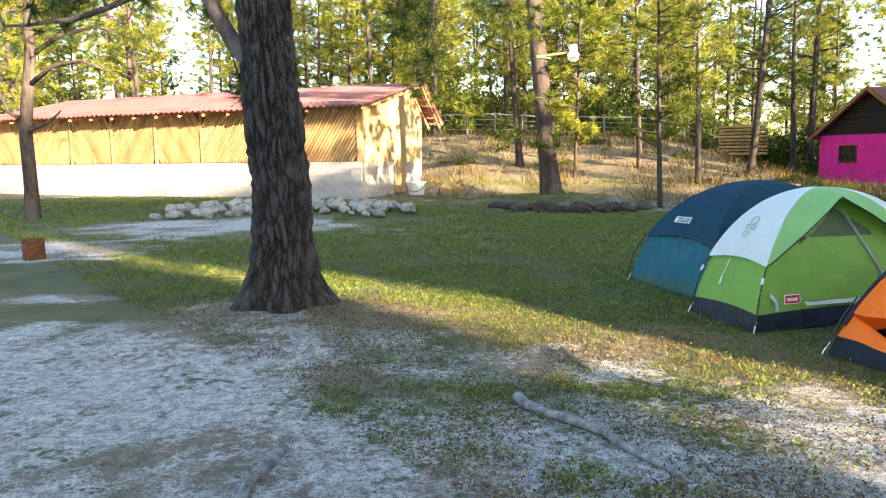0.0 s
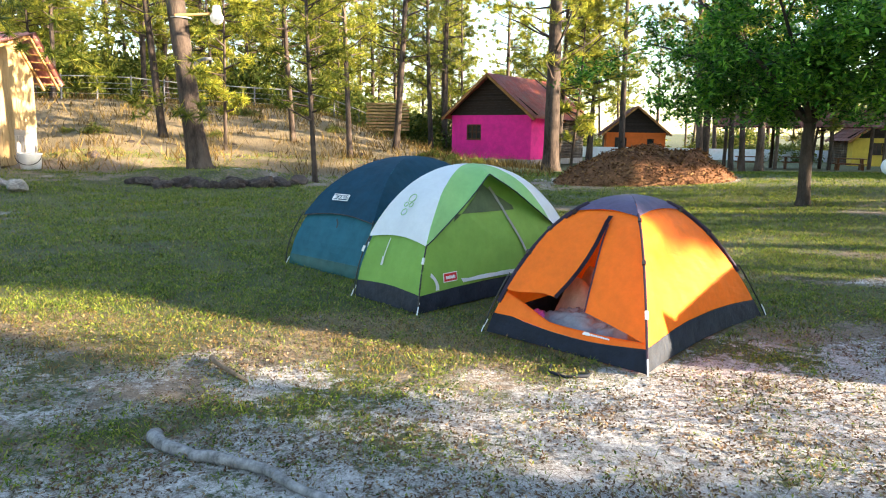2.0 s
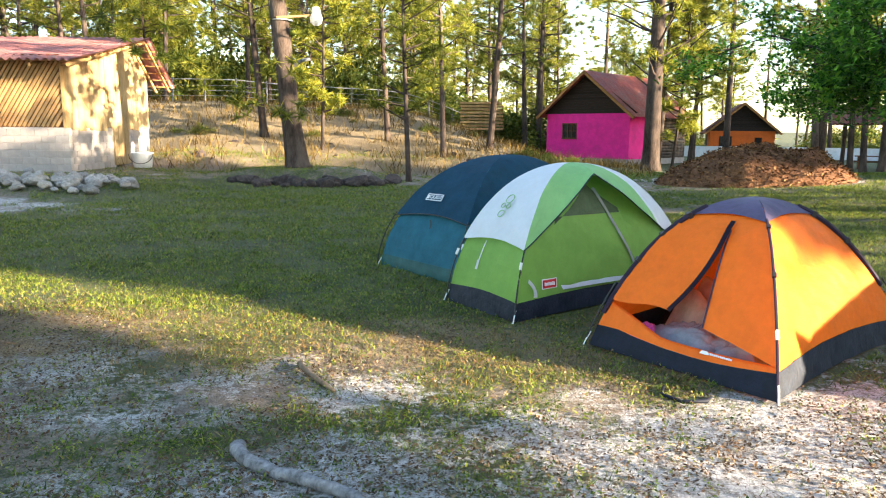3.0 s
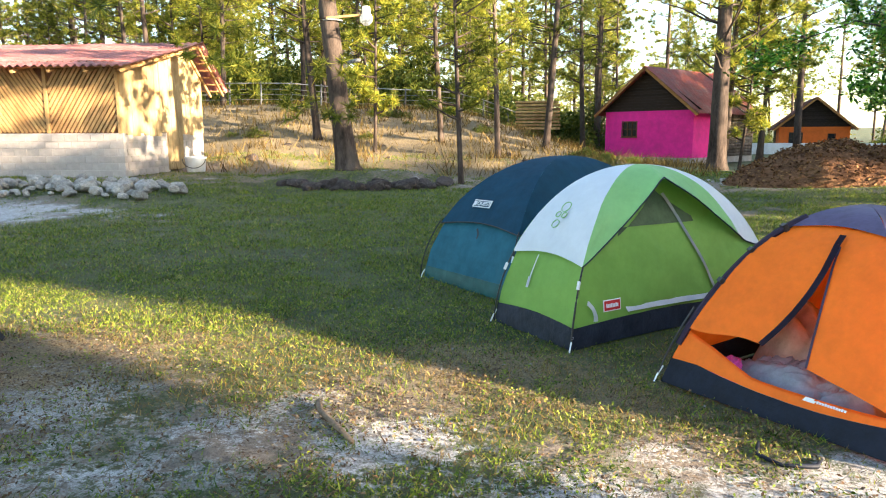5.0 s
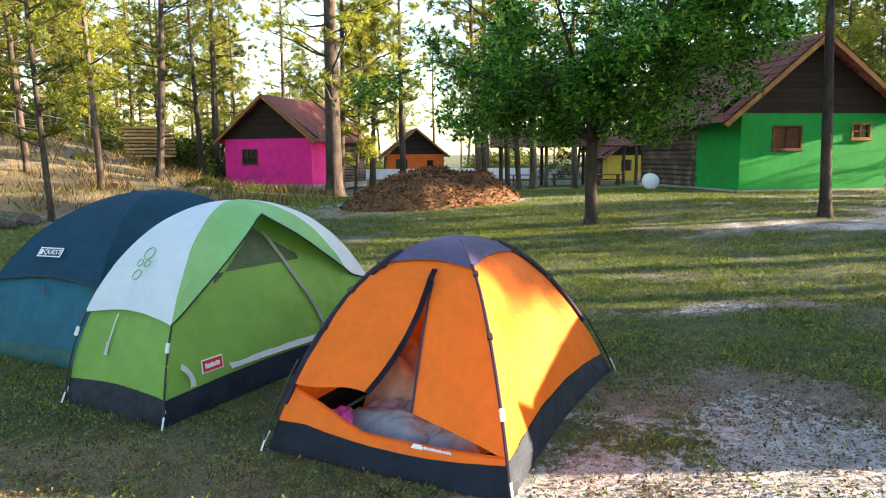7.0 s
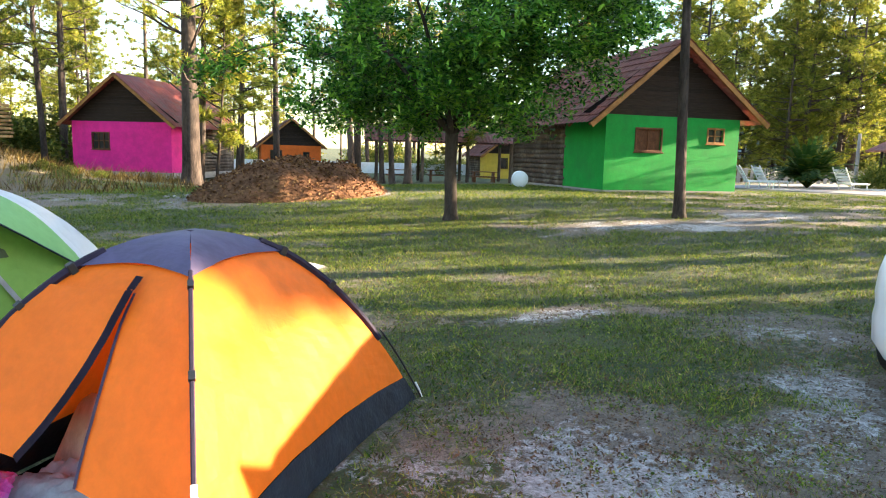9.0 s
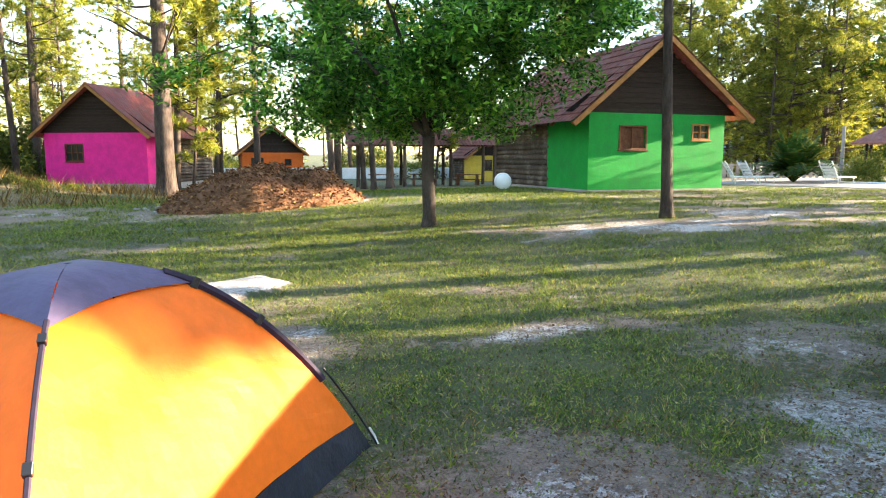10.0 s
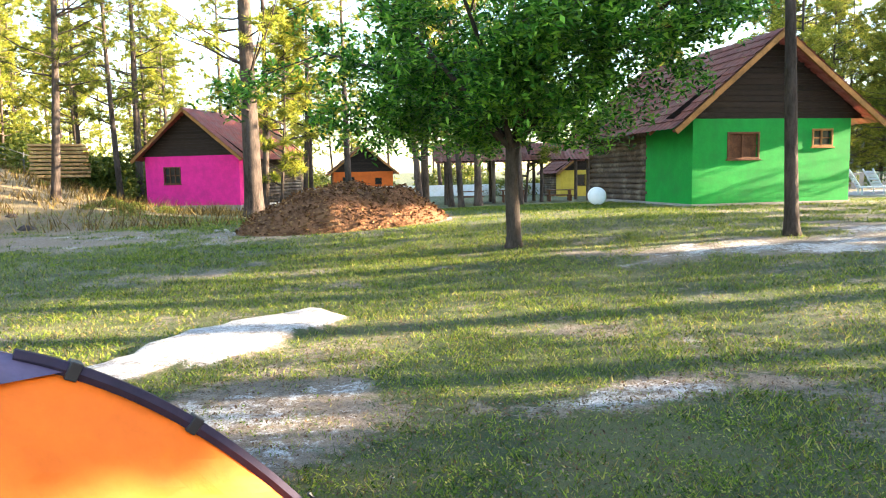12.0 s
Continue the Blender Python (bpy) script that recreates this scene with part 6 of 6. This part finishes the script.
def parked_car():
    """A white hatchback that stands beside the tents; its rear corner is what one sees."""
    m = pose(6.88, 3.18, gz(8.6, 2.6), 0, 0, -14)
    t = thing("car", m, "white parked hatchback with rounded plastic bumpers on the sandy grass", "car")
    L, W = 3.9, 1.66

    def half(x):
        e = min(x, L - x)
        return W / 2 * (1 - 0.45 * max(0, 1 - e / 0.5) ** 2.2)

    def roof(x):
        return float(np.interp(x, [0, 0.06, 0.25, 0.7, 1.2, 1.6, 2.3, 2.85, 3.6, 3.85, 3.9], [0.58, 0.74, 0.88, 1.12, 1.36, 1.43, 1.37, 0.98, 0.86, 0.68, 0.56]))
    prof = [(0.90, 0.22), (0.985, 0.30), (1.0, 0.46), (0.985, 0.54), (1.0, 0.62), (0.985, 0.80), (0.95, 0.93), (0.80, 1.0), (0.72, 1.0)]
    bm = bmesh.new()
    rows = []
    for x in [0, 0.03, 0.08, 0.16, 0.28, 0.45] + span(0.6, 3.3, 16) + [3.5, 3.65, 3.78, 3.86, 3.9]:
        h, w = roof(x), half(x)
        ring = []
        for k, z in prof:
            zz = z if z < 0.6 else 0.6 + (z - 0.6) / 0.4 * (h - 0.6) if h > 0.62 else min(z, h)
            kk = k if z < 0.9 or h < 1.1 else k * (0.93 if z < 0.95 else 0.98)
            ring.append((w * kk, zz))
        rows.append([Vector((x, y, z)) for y, z in ring] + [Vector((x, 0, h))] + [Vector((x, -y, z)) for y, z in ring[::-1]])
    g = [[bm.verts.new(p) for p in row] for row in rows]
    for a, b in zip(g, g[1:]):
        for k in range(len(a) - 1):
            bm.faces.new((a[k], a[k + 1], b[k + 1], b[k]))
    bm.faces.new(g[0])
    bm.faces.new(g[-1][::-1])
    bmesh.ops.recalc_face_normals(bm, faces=bm.faces[:])
    part("body", bm, "car_paint", t, "", True)
    bm = bmesh.new()
    box(bm, (0.45, -0.66, 0.2), (3.8, 0.66, 0.3))
    part("underbody", bm, "rubber", t)
    for x in (0.72, 3.1):
        for y in (-0.73, 0.73):
            w = new("wheel")
            w.parent = t
            w.matrix_basis = Matrix.Translation((x, y, 0.28))
            bm = bmesh.new()
            tube(bm, [(0, -0.1, 0), (0, -0.08, 0), (0, 0.08, 0), (0, 0.1, 0)], [0.25, 0.28, 0.28, 0.25], 24)
            part("tyre", bm, "rubber", w)
            bm = bmesh.new()
            s = 1 if y > 0 else -1
            tube(bm, [(0, s * 0.095, 0), (0, s * 0.108, 0)], [0.18, 0.165], 18)
            part("rim", bm, "steel", w)
    for y in (-1, 1):
        bm = bmesh.new()
        box(bm, (0.95, y * 0.775 - 0.02, 0.98), (2.35, y * 0.775 + 0.02, 1.40), None, 0.015)
        part("side_window", bm, "glass", t, "dark side glass")


parked_car()


# ---- pool yard beside the green cabin ----
def pool_yard():
    z = gz(34, 15)
    bm = bmesh.new()
    box(bm, (31.2, 3.0, z - 0.3), (52, 17.0, z + 0.03))
    deck = part("pool_deck", bm, "block")
    tagged(deck, "pale concrete pool deck", "pavement", kind="structure")
    bm = bmesh.new()
    box(bm, (36.6, 4.0, z + 0.034), (50, 11.8, z + 0.05))
    tagged(part("pool_water", bm, "water"), "blue swimming pool water", "water", kind="structure")
    bm = bmesh.new()
    for k in range(14):
        a = (34.2 + 0.0, 8.5 + k * 0.6)
        box(bm, (36.3, a[1] - 4.4, z + 0.034), (36.58, a[1] - 3.82, z + 0.09), None, 0.01)
    tagged(part("pool_edge", bm, "white_plastic"), "white pool edging", "kerb", kind="structure")

    def lounger(x, y, turn):
        t = thing("sun_lounger", pose(x, y, z + 0.03, 0, 0, turn), "white plastic sun lounger with a raised back beside the pool", "lounger", "pool loungers")
        for k in range(7):
            bm = bmesh.new()
            box(bm, (0.16 * k, -0.28, 0.28), (0.16 * k + 0.12, 0.28, 0.31), None, 0.006)
            part("seat_slat", bm, "white_plastic", t)
        for k in range(5):
            bm = bmesh.new()
            box(bm, (0, -0.28, 0), (0.11, 0.28, 0.03), Matrix.Translation((-0.06 - 0.07 * k, 0, 0.34 + 0.13 * k)) @ Matrix.Rotation(radians(62), 4, "Y"), 0.006)
            part("back_slat", bm, "white_plastic", t)
        for sy in (-0.3, 0.3):
            bm = bmesh.new()
            tube(bm, [(1.15, sy, 0.27), (0.0, sy, 0.27), (-0.42, sy, 0.95)], 0.03, 6)
            part("side_rail", bm, "white_plastic", t)
            for x0 in (0.05, 1.0):
                bm = bmesh.new()
                tube(bm, [(x0, sy, 0.27), (x0, sy, 0)], 0.028, 6)
                part("leg", bm, "white_plastic", t)
    lounger(32.0, 15.3, -55)
    lounger(33.4, 15.2, -35)
    lounger(34.9, 12.4, -20)
    # palm clump
    t = thing("palm_clump", pose(35.8, 14.2, z + 0.03), "clumping yellow-green areca palm beside the pool", "palm")
    r = np.random.RandomState(4)
    v, f, cs = [], [], []
    stems = bmesh.new()
    for k in range(110):
        a, ln = r.uniform(0, math.tau), r.uniform(1.3, 2.5)
        lean = r.uniform(0.25, 1.25)
        pts = [Vector((math.cos(a) * ln * lean * q, math.sin(a) * ln * lean * q, ln * (1.2 * q - 0.85 * lean * q * q))) for q in span(0, 1, 8)]
        tube(stems, pts, [0.02 * (1 - 0.7 * q) for q in span(0, 1, 8)], 4, False)
        for q in range(34):
            w = 0.2 + 0.8 * q / 34
            i = min(int(w * 8), 7)
            p = pts[i].lerp(pts[i + 1], w * 8 - i)
            d = (pts[i + 1] - pts[i]).normalized()
            s = d.cross(Vector((0, 0, 1))).normalized() * (1 if q % 2 else -1)
            tip = p + (s * 0.8 + d * 0.5 + Vector((0, 0, -0.12))) * 0.42 * (1.1 - 0.5 * w)
            b = len(v)
            v += [tuple(p), tuple(p.lerp(tip, 0.5) + d * 0.05), tuple(tip), tuple(p.lerp(tip, 0.5) - d * 0.05)]
            f.append((b, b + 1, b + 2, b + 3))
    part("stems", stems, "palm", t)
    new("fronds", raw_mesh("fronds", v, f, "palm")).parent = t
    # clipped green shrub under a tiled kiosk roof, and the pool fence
    k = thing("kiosk", pose(41.5, 11.9, z + 0.03, 0, 0, 30), "small thatch-brown roofed kiosk beside the pool", "kiosk")
    bm = bmesh.new()
    tube(bm, [(0, 0, 1.75), (0, 0, 1.8), (0, 0, 2.7)], [1.7, 1.7, 0.06], 8)
    part("roof", bm, "roof_tile", k)
    for a in range(4):
        bm = bmesh.new()
        q = a * math.pi / 2 + 0.4
        tube(bm, [(1.2 * math.cos(q), 1.2 * math.sin(q), 0), (1.2 * math.cos(q), 1.2 * math.sin(q), 1.8)], 0.06, 7)
        part("post", bm, "bark_pine", k)
    for x, y, s in ((39.2, 12.4, 0.8), (40.2, 11.9, 1.0), (41.0, 12.9, 0.9)):
        b = new("bush", BUSHES[0])
        b.matrix_basis = pose(x, y, z, 0, 0, 50 * s)
        b.scale = (s, s, s * 1.7)
        tagged(b, "dense green shrub beside the pool kiosk", "bush", "pool shrubs")
    fence = thing("pool_fence", pose(35.0, 23.5, gz(42, 18), 0, 0, -36), "pale grey picket pool fence", "fence")
    for q in range(46):
        bm = bmesh.new()
        box(bm, (q * 0.4, 0, 0.0), (q * 0.4 + 0.22, 0.02, 0.8), None, 0.004)
        part("picket", bm, "block", fence)
    for zz in (0.25, 0.7):
        bm = bmesh.new()
        box(bm, (0, 0.022, zz), (18.4, 0.06, zz + 0.07))
        part("rail", bm, "block", fence)
    pole = thing("utility_pole", pose(40.4, 13.6, z + 0.03), "pale grey concrete utility pole", "pole")
    bm = bmesh.new()
    tube(bm, [(0, 0, 0), (0, 0, 2.6)], [0.10, 0.08], 10)
    part("pole_shaft", bm, "block", pole)


pool_yard()


# ---- fence, wood stack and low white wall in the distance ----
def hill_fence():
    f = thing("wire_fence", Matrix(), "wire fence on rough grey posts along the wooded slope", "fence")
    a, b = Vector((-14, 43, 0)), Vector((12, 50, 0))
    n = 15
    tops = []
    for k in range(n + 1):
        p = a.lerp(b, k / n)
        z = gz(p.x, p.y)
        bm = bmesh.new()
        tube(bm, [(p.x, p.y, z - 0.1), (p.x + 0.03, p.y, z + 1.35)], [0.06, 0.05], 6)
        part("post", bm, "driftwood", f)
        tops.append(Vector((p.x, p.y, z)))
    for h in (0.3, 0.6, 0.9, 1.25):
        bm = bmesh.new()
        tube(bm, [p + Vector((0, 0, h)) for p in tops], 0.012 if h < 1.2 else 0.03, 4)
        part("wire", bm, "steel", f)


hill_fence()


def wood_stack():
    x0, y0 = 8.3, 45.0
    t = thing("wood_stack", pose(x0, y0, gz(x0, y0) - 0.1, 0, 0, -15), "stack of sawn timber and logs at the wood's edge", "wood stack")
    for r in range(9):
        for c in range(4):
            bm = bmesh.new()
            box(bm, (0.0 + 0.1 * random.random(), c * 0.3, r * 0.2), (2.5 + 0.3 * random.random(), c * 0.3 + 0.24, r * 0.2 + 0.13), None, 0.01)
            part("plank", bm, "wood_raw", t)


wood_stack()


def yard_wall():
    bm = bmesh.new()
    a, b = Vector((20, 62, 0)), Vector((50, 46, 0))
    d = (b - a)
    m = Matrix.Translation((a.x, a.y, gz(30, 55) - 0.1)) @ d.to_track_quat("X", "Z").to_matrix().to_4x4()
    box(bm, (0, -0.1, 0), (d.length, 0.1, 1.0), m)
    tagged(part("boundary_wall", bm, "white_plastic"), "low white boundary wall", "wall", kind="structure")


yard_wall()


# ---- grass, straw and needle litter ----
def scatter(seed, count, r0, r1, power, az0, az1, cx=1.6, cy=1.5):
    r = np.random.RandomState(seed)
    d = (r.uniform(0, 1, count) * (r1 ** power - r0 ** power) + r0 ** power) ** (1 / power)
    a = np.radians(r.uniform(az0, az1, count))
    return r, cx + d * np.sin(a), cy + d * np.cos(a), d


def in_tent(x, y):
    hit = np.zeros(len(x), dtype=bool)
    for f, l, rt in (((3.05, 4.45), (2.38, 5.65), (4.88, 5.55)), ((1.99, 6.30), (1.58, 7.13), (3.95, 7.23)), ((1.80, 7.76), (1.08, 8.94), (3.91, 9.23))):
        e1, e2 = (l[0] - f[0], l[1] - f[1]), (rt[0] - f[0], rt[1] - f[1])
        det = e1[0] * e2[1] - e1[1] * e2[0]
        u = ((x - f[0]) * e2[1] - (y - f[1]) * e2[0]) / det
        v = (e1[0] * (y - f[1]) - e1[1] * (x - f[0])) / det
        hit |= (u > 0.0) & (u < 1.0) & (v > 0.0) & (v < 1.0)
    return hit


def blades(name, seed, count, r0, r1, power, az0, az1, keep, tall, wide, material, label, lean=0.6):
    r, x, y, d = scatter(seed, count, r0, r1, power, az0, az1)
    ok = (r.uniform(0, 1, len(x)) < keep(x, y)) & ~in_tent(x, y)
    x, y, d = x[ok], y[ok], d[ok]
    n = len(x)
    z = height(x, y)
    grow = 1 + 0.045 * np.maximum(0, d - 4)
    h = tall * r.uniform(0.4, 1.3, n) * (0.1 + 0.7 * fbm(x, y, 0.7) + 1.3 * fbm(x + 3, y + 8, 6.0)) * np.minimum(grow, 1.8)
    w = wide * r.uniform(0.7, 1.3, n) * grow
    a, b = r.uniform(0, math.tau, n), r.uniform(0, math.tau, n)
    base = np.stack([x, y, z - 0.004], -1)
    side = np.stack([np.cos(a), np.sin(a), np.zeros(n)], -1) * w[:, None] * 0.5
    tip = base + np.stack([np.cos(b) * h * lean * r.uniform(0.2, 1.4, n), np.sin(b) * h * lean * r.uniform(0.2, 1.4, n), h], -1)
    v = np.stack([base - side, base + side, tip], 1).reshape(-1, 3)
    ob = new(name, raw_mesh(name, v, np.arange(n * 3).reshape(-1, 3), material))
    tagged(ob, label, "grass", kind="stuff")


def lawn_keep(x, y):
    t, s = masks(x, y)
    band = np.exp(-((y - lawn_edge(x) - 0.4) / 0.9) ** 2) * (1 - ss(2.5, 4.5, x))
    thin = np.clip(0.15 + 2.6 * (fbm(x + 11, y + 4, 1.5) - 0.25), 0.2, 1.0) * (1 - 0.85 * band)
    return np.clip((t + 0.7 * (fbm(x, y, 4.5) - 0.5) - 0.34) * 2.4, 0.0, 1.0) * (1 - 0.9 * chalk(x, y)) * thin


def straw_keep(x, y):
    t, s = masks(x, y)
    edge = np.exp(-((y - lawn_edge(x) - 0.4) / 1.0) ** 2)
    return np.clip((t - 0.2) * 1.4, 0, 0.6) * (0.3 + 1.6 * edge * (1 - 0.6 * ss(2.5, 4.5, x)))


def litter_keep(x, y):
    t, s = masks(x, y)
    return np.clip(1.1 - t, 0.1, 1.0) * (0.25 + 1.5 * np.clip(fbm(x + 3, y, 0.9) - 0.3, 0, 1)) * (1 - 0.85 * chalk(x, y)) * (1 - 0.2 * s)


blades("grass", 41, 760000, 0.8, 30, 1.1, -50, 82, lawn_keep, 0.030, 0.0085, "grass", "short patchy green lawn grass", 1.1)
blades("grass", 42, 240000, 0.8, 16, 1.2, -50, 82, straw_keep, 0.028, 0.006, "straw", "dry straw-coloured grass", 1.1)
blades("needle_litter", 43, 430000, 0.8, 13, 1.25, -50, 82, litter_keep, 0.006, 0.005, "litter", "brown fallen pine needles", 12.0)

blades("grass", 47, 120000, 0.8, 9, 1.3, -50, 82, lambda x, y: np.clip(fbm(x + 5, y + 9, 2.6) * 2.6 - 1.0, 0.04, 1) * (1 - 0.95 * chalk(x, y)) * np.clip(1.35 - masks(x, y)[1], 0.4, 1), 0.028, 0.006, "grass", "sparse short grass tufts on the sandy soil", 0.9)
blades("dry_grass", 45, 46000, 25, 60, 1.6, -32, 24, lambda x, y: np.clip(fbm(x, y, 0.5) * 1.6 - 0.45, 0, 1) * (y > 24), 0.22, 0.018, "straw", "tufts of dry yellow grass on the slope", 0.7)
blades("twigs", 46, 2600, 0.8, 9, 1.5, -50, 82, lambda x, y: 0.35 + 0.5 * masks(x, y)[1], 0.010, 0.011, "litter", "thin fallen twigs on the sand", 14.0)


def weeds(name, seed, count, r1, keep, size, material, label, up):
    """Small broad leaves low on the soil."""
    r, x, y, d = scatter(seed, count, 0.8, r1, 1.2, -50, 82)
    ok = (r.uniform(0, 1, len(x)) < keep(x, y)) & ~in_tent(x, y)
    x, y = x[ok], y[ok]
    c = np.stack([x, y, height(x, y) + 0.006], -1)
    v, f = leaf_quads(r, c, 2, size, size * 0.5, 0.5, up)
    v[:, 2] = np.maximum(v[:, 2], height(v[:, 0], v[:, 1]) + 0.002)
    tagged(new(name, raw_mesh(name, v, f, material)), label, "ground cover", kind="stuff")


weeds("ground_cover", 61, 190000, 17, lambda x, y: lawn_keep(x, y) * np.clip(fbm(x + 2, y + 6, 5.0) * 3.0 - 0.9, 0, 1), 0.024, "grass", "low broad-leaved weeds among the lawn grass", 0.35)
weeds("ground_cover", 62, 60000, 9, lambda x, y: (np.clip(fbm(x + 7, y + 1, 3.2) * 7.0 - 3.6, 0, 1)) * (1 - 0.95 * chalk(x, y)) * np.clip(1.3 - masks(x, y)[1], 0.35, 1), 0.024, "grass", "low weed tufts on the sandy soil", 0.4)
weeds("leaf_litter", 63, 120000, 10, lambda x, y: np.clip(1.0 - masks(x, y)[0], 0.08, 1) * np.clip(fbm(x + 1, y + 3, 2.0) * 2.4 - 0.6, 0.05, 1) * (1 - 0.85 * chalk(x, y)), 0.026, "litter", "brown fallen leaf scraps on the soil", 0.05)


def pebbles():
    r, x, y, d = scatter(44, 2600, 0.8, 11, 1.3, -50, 82)
    t, s = masks(x, y)
    ok = (r.uniform(0, 1, len(x)) < 0.2 + s) & ~in_tent(x, y)
    x, y = x[ok], y[ok]
    z = height(x, y)
    oct_v = np.array([(1, 0, 0), (-1, 0, 0), (0, 1, 0), (0, -1, 0), (0, 0, 0.7), (0, 0, -0.5)])
    oct_f = np.array([(0, 2, 4), (2, 1, 4), (1, 3, 4), (3, 0, 4), (2, 0, 5), (1, 2, 5), (3, 1, 5), (0, 3, 5)])
    n = len(x)
    sz = r.uniform(0.004, 0.014, n)
    v = oct_v[None] * sz[:, None, None] * r.uniform(0.6, 1.3, (n, 6, 1)) + np.stack([x, y, z], -1)[:, None, :]
    f = oct_f[None] + (np.arange(n) * 6)[:, None, None]
    tagged(new("pebbles", raw_mesh("pebbles", v.reshape(-1, 3), f.reshape(-1, 3), "rock")), "small pale pebbles on the soil", "pebbles", kind="stuff")


pebbles()
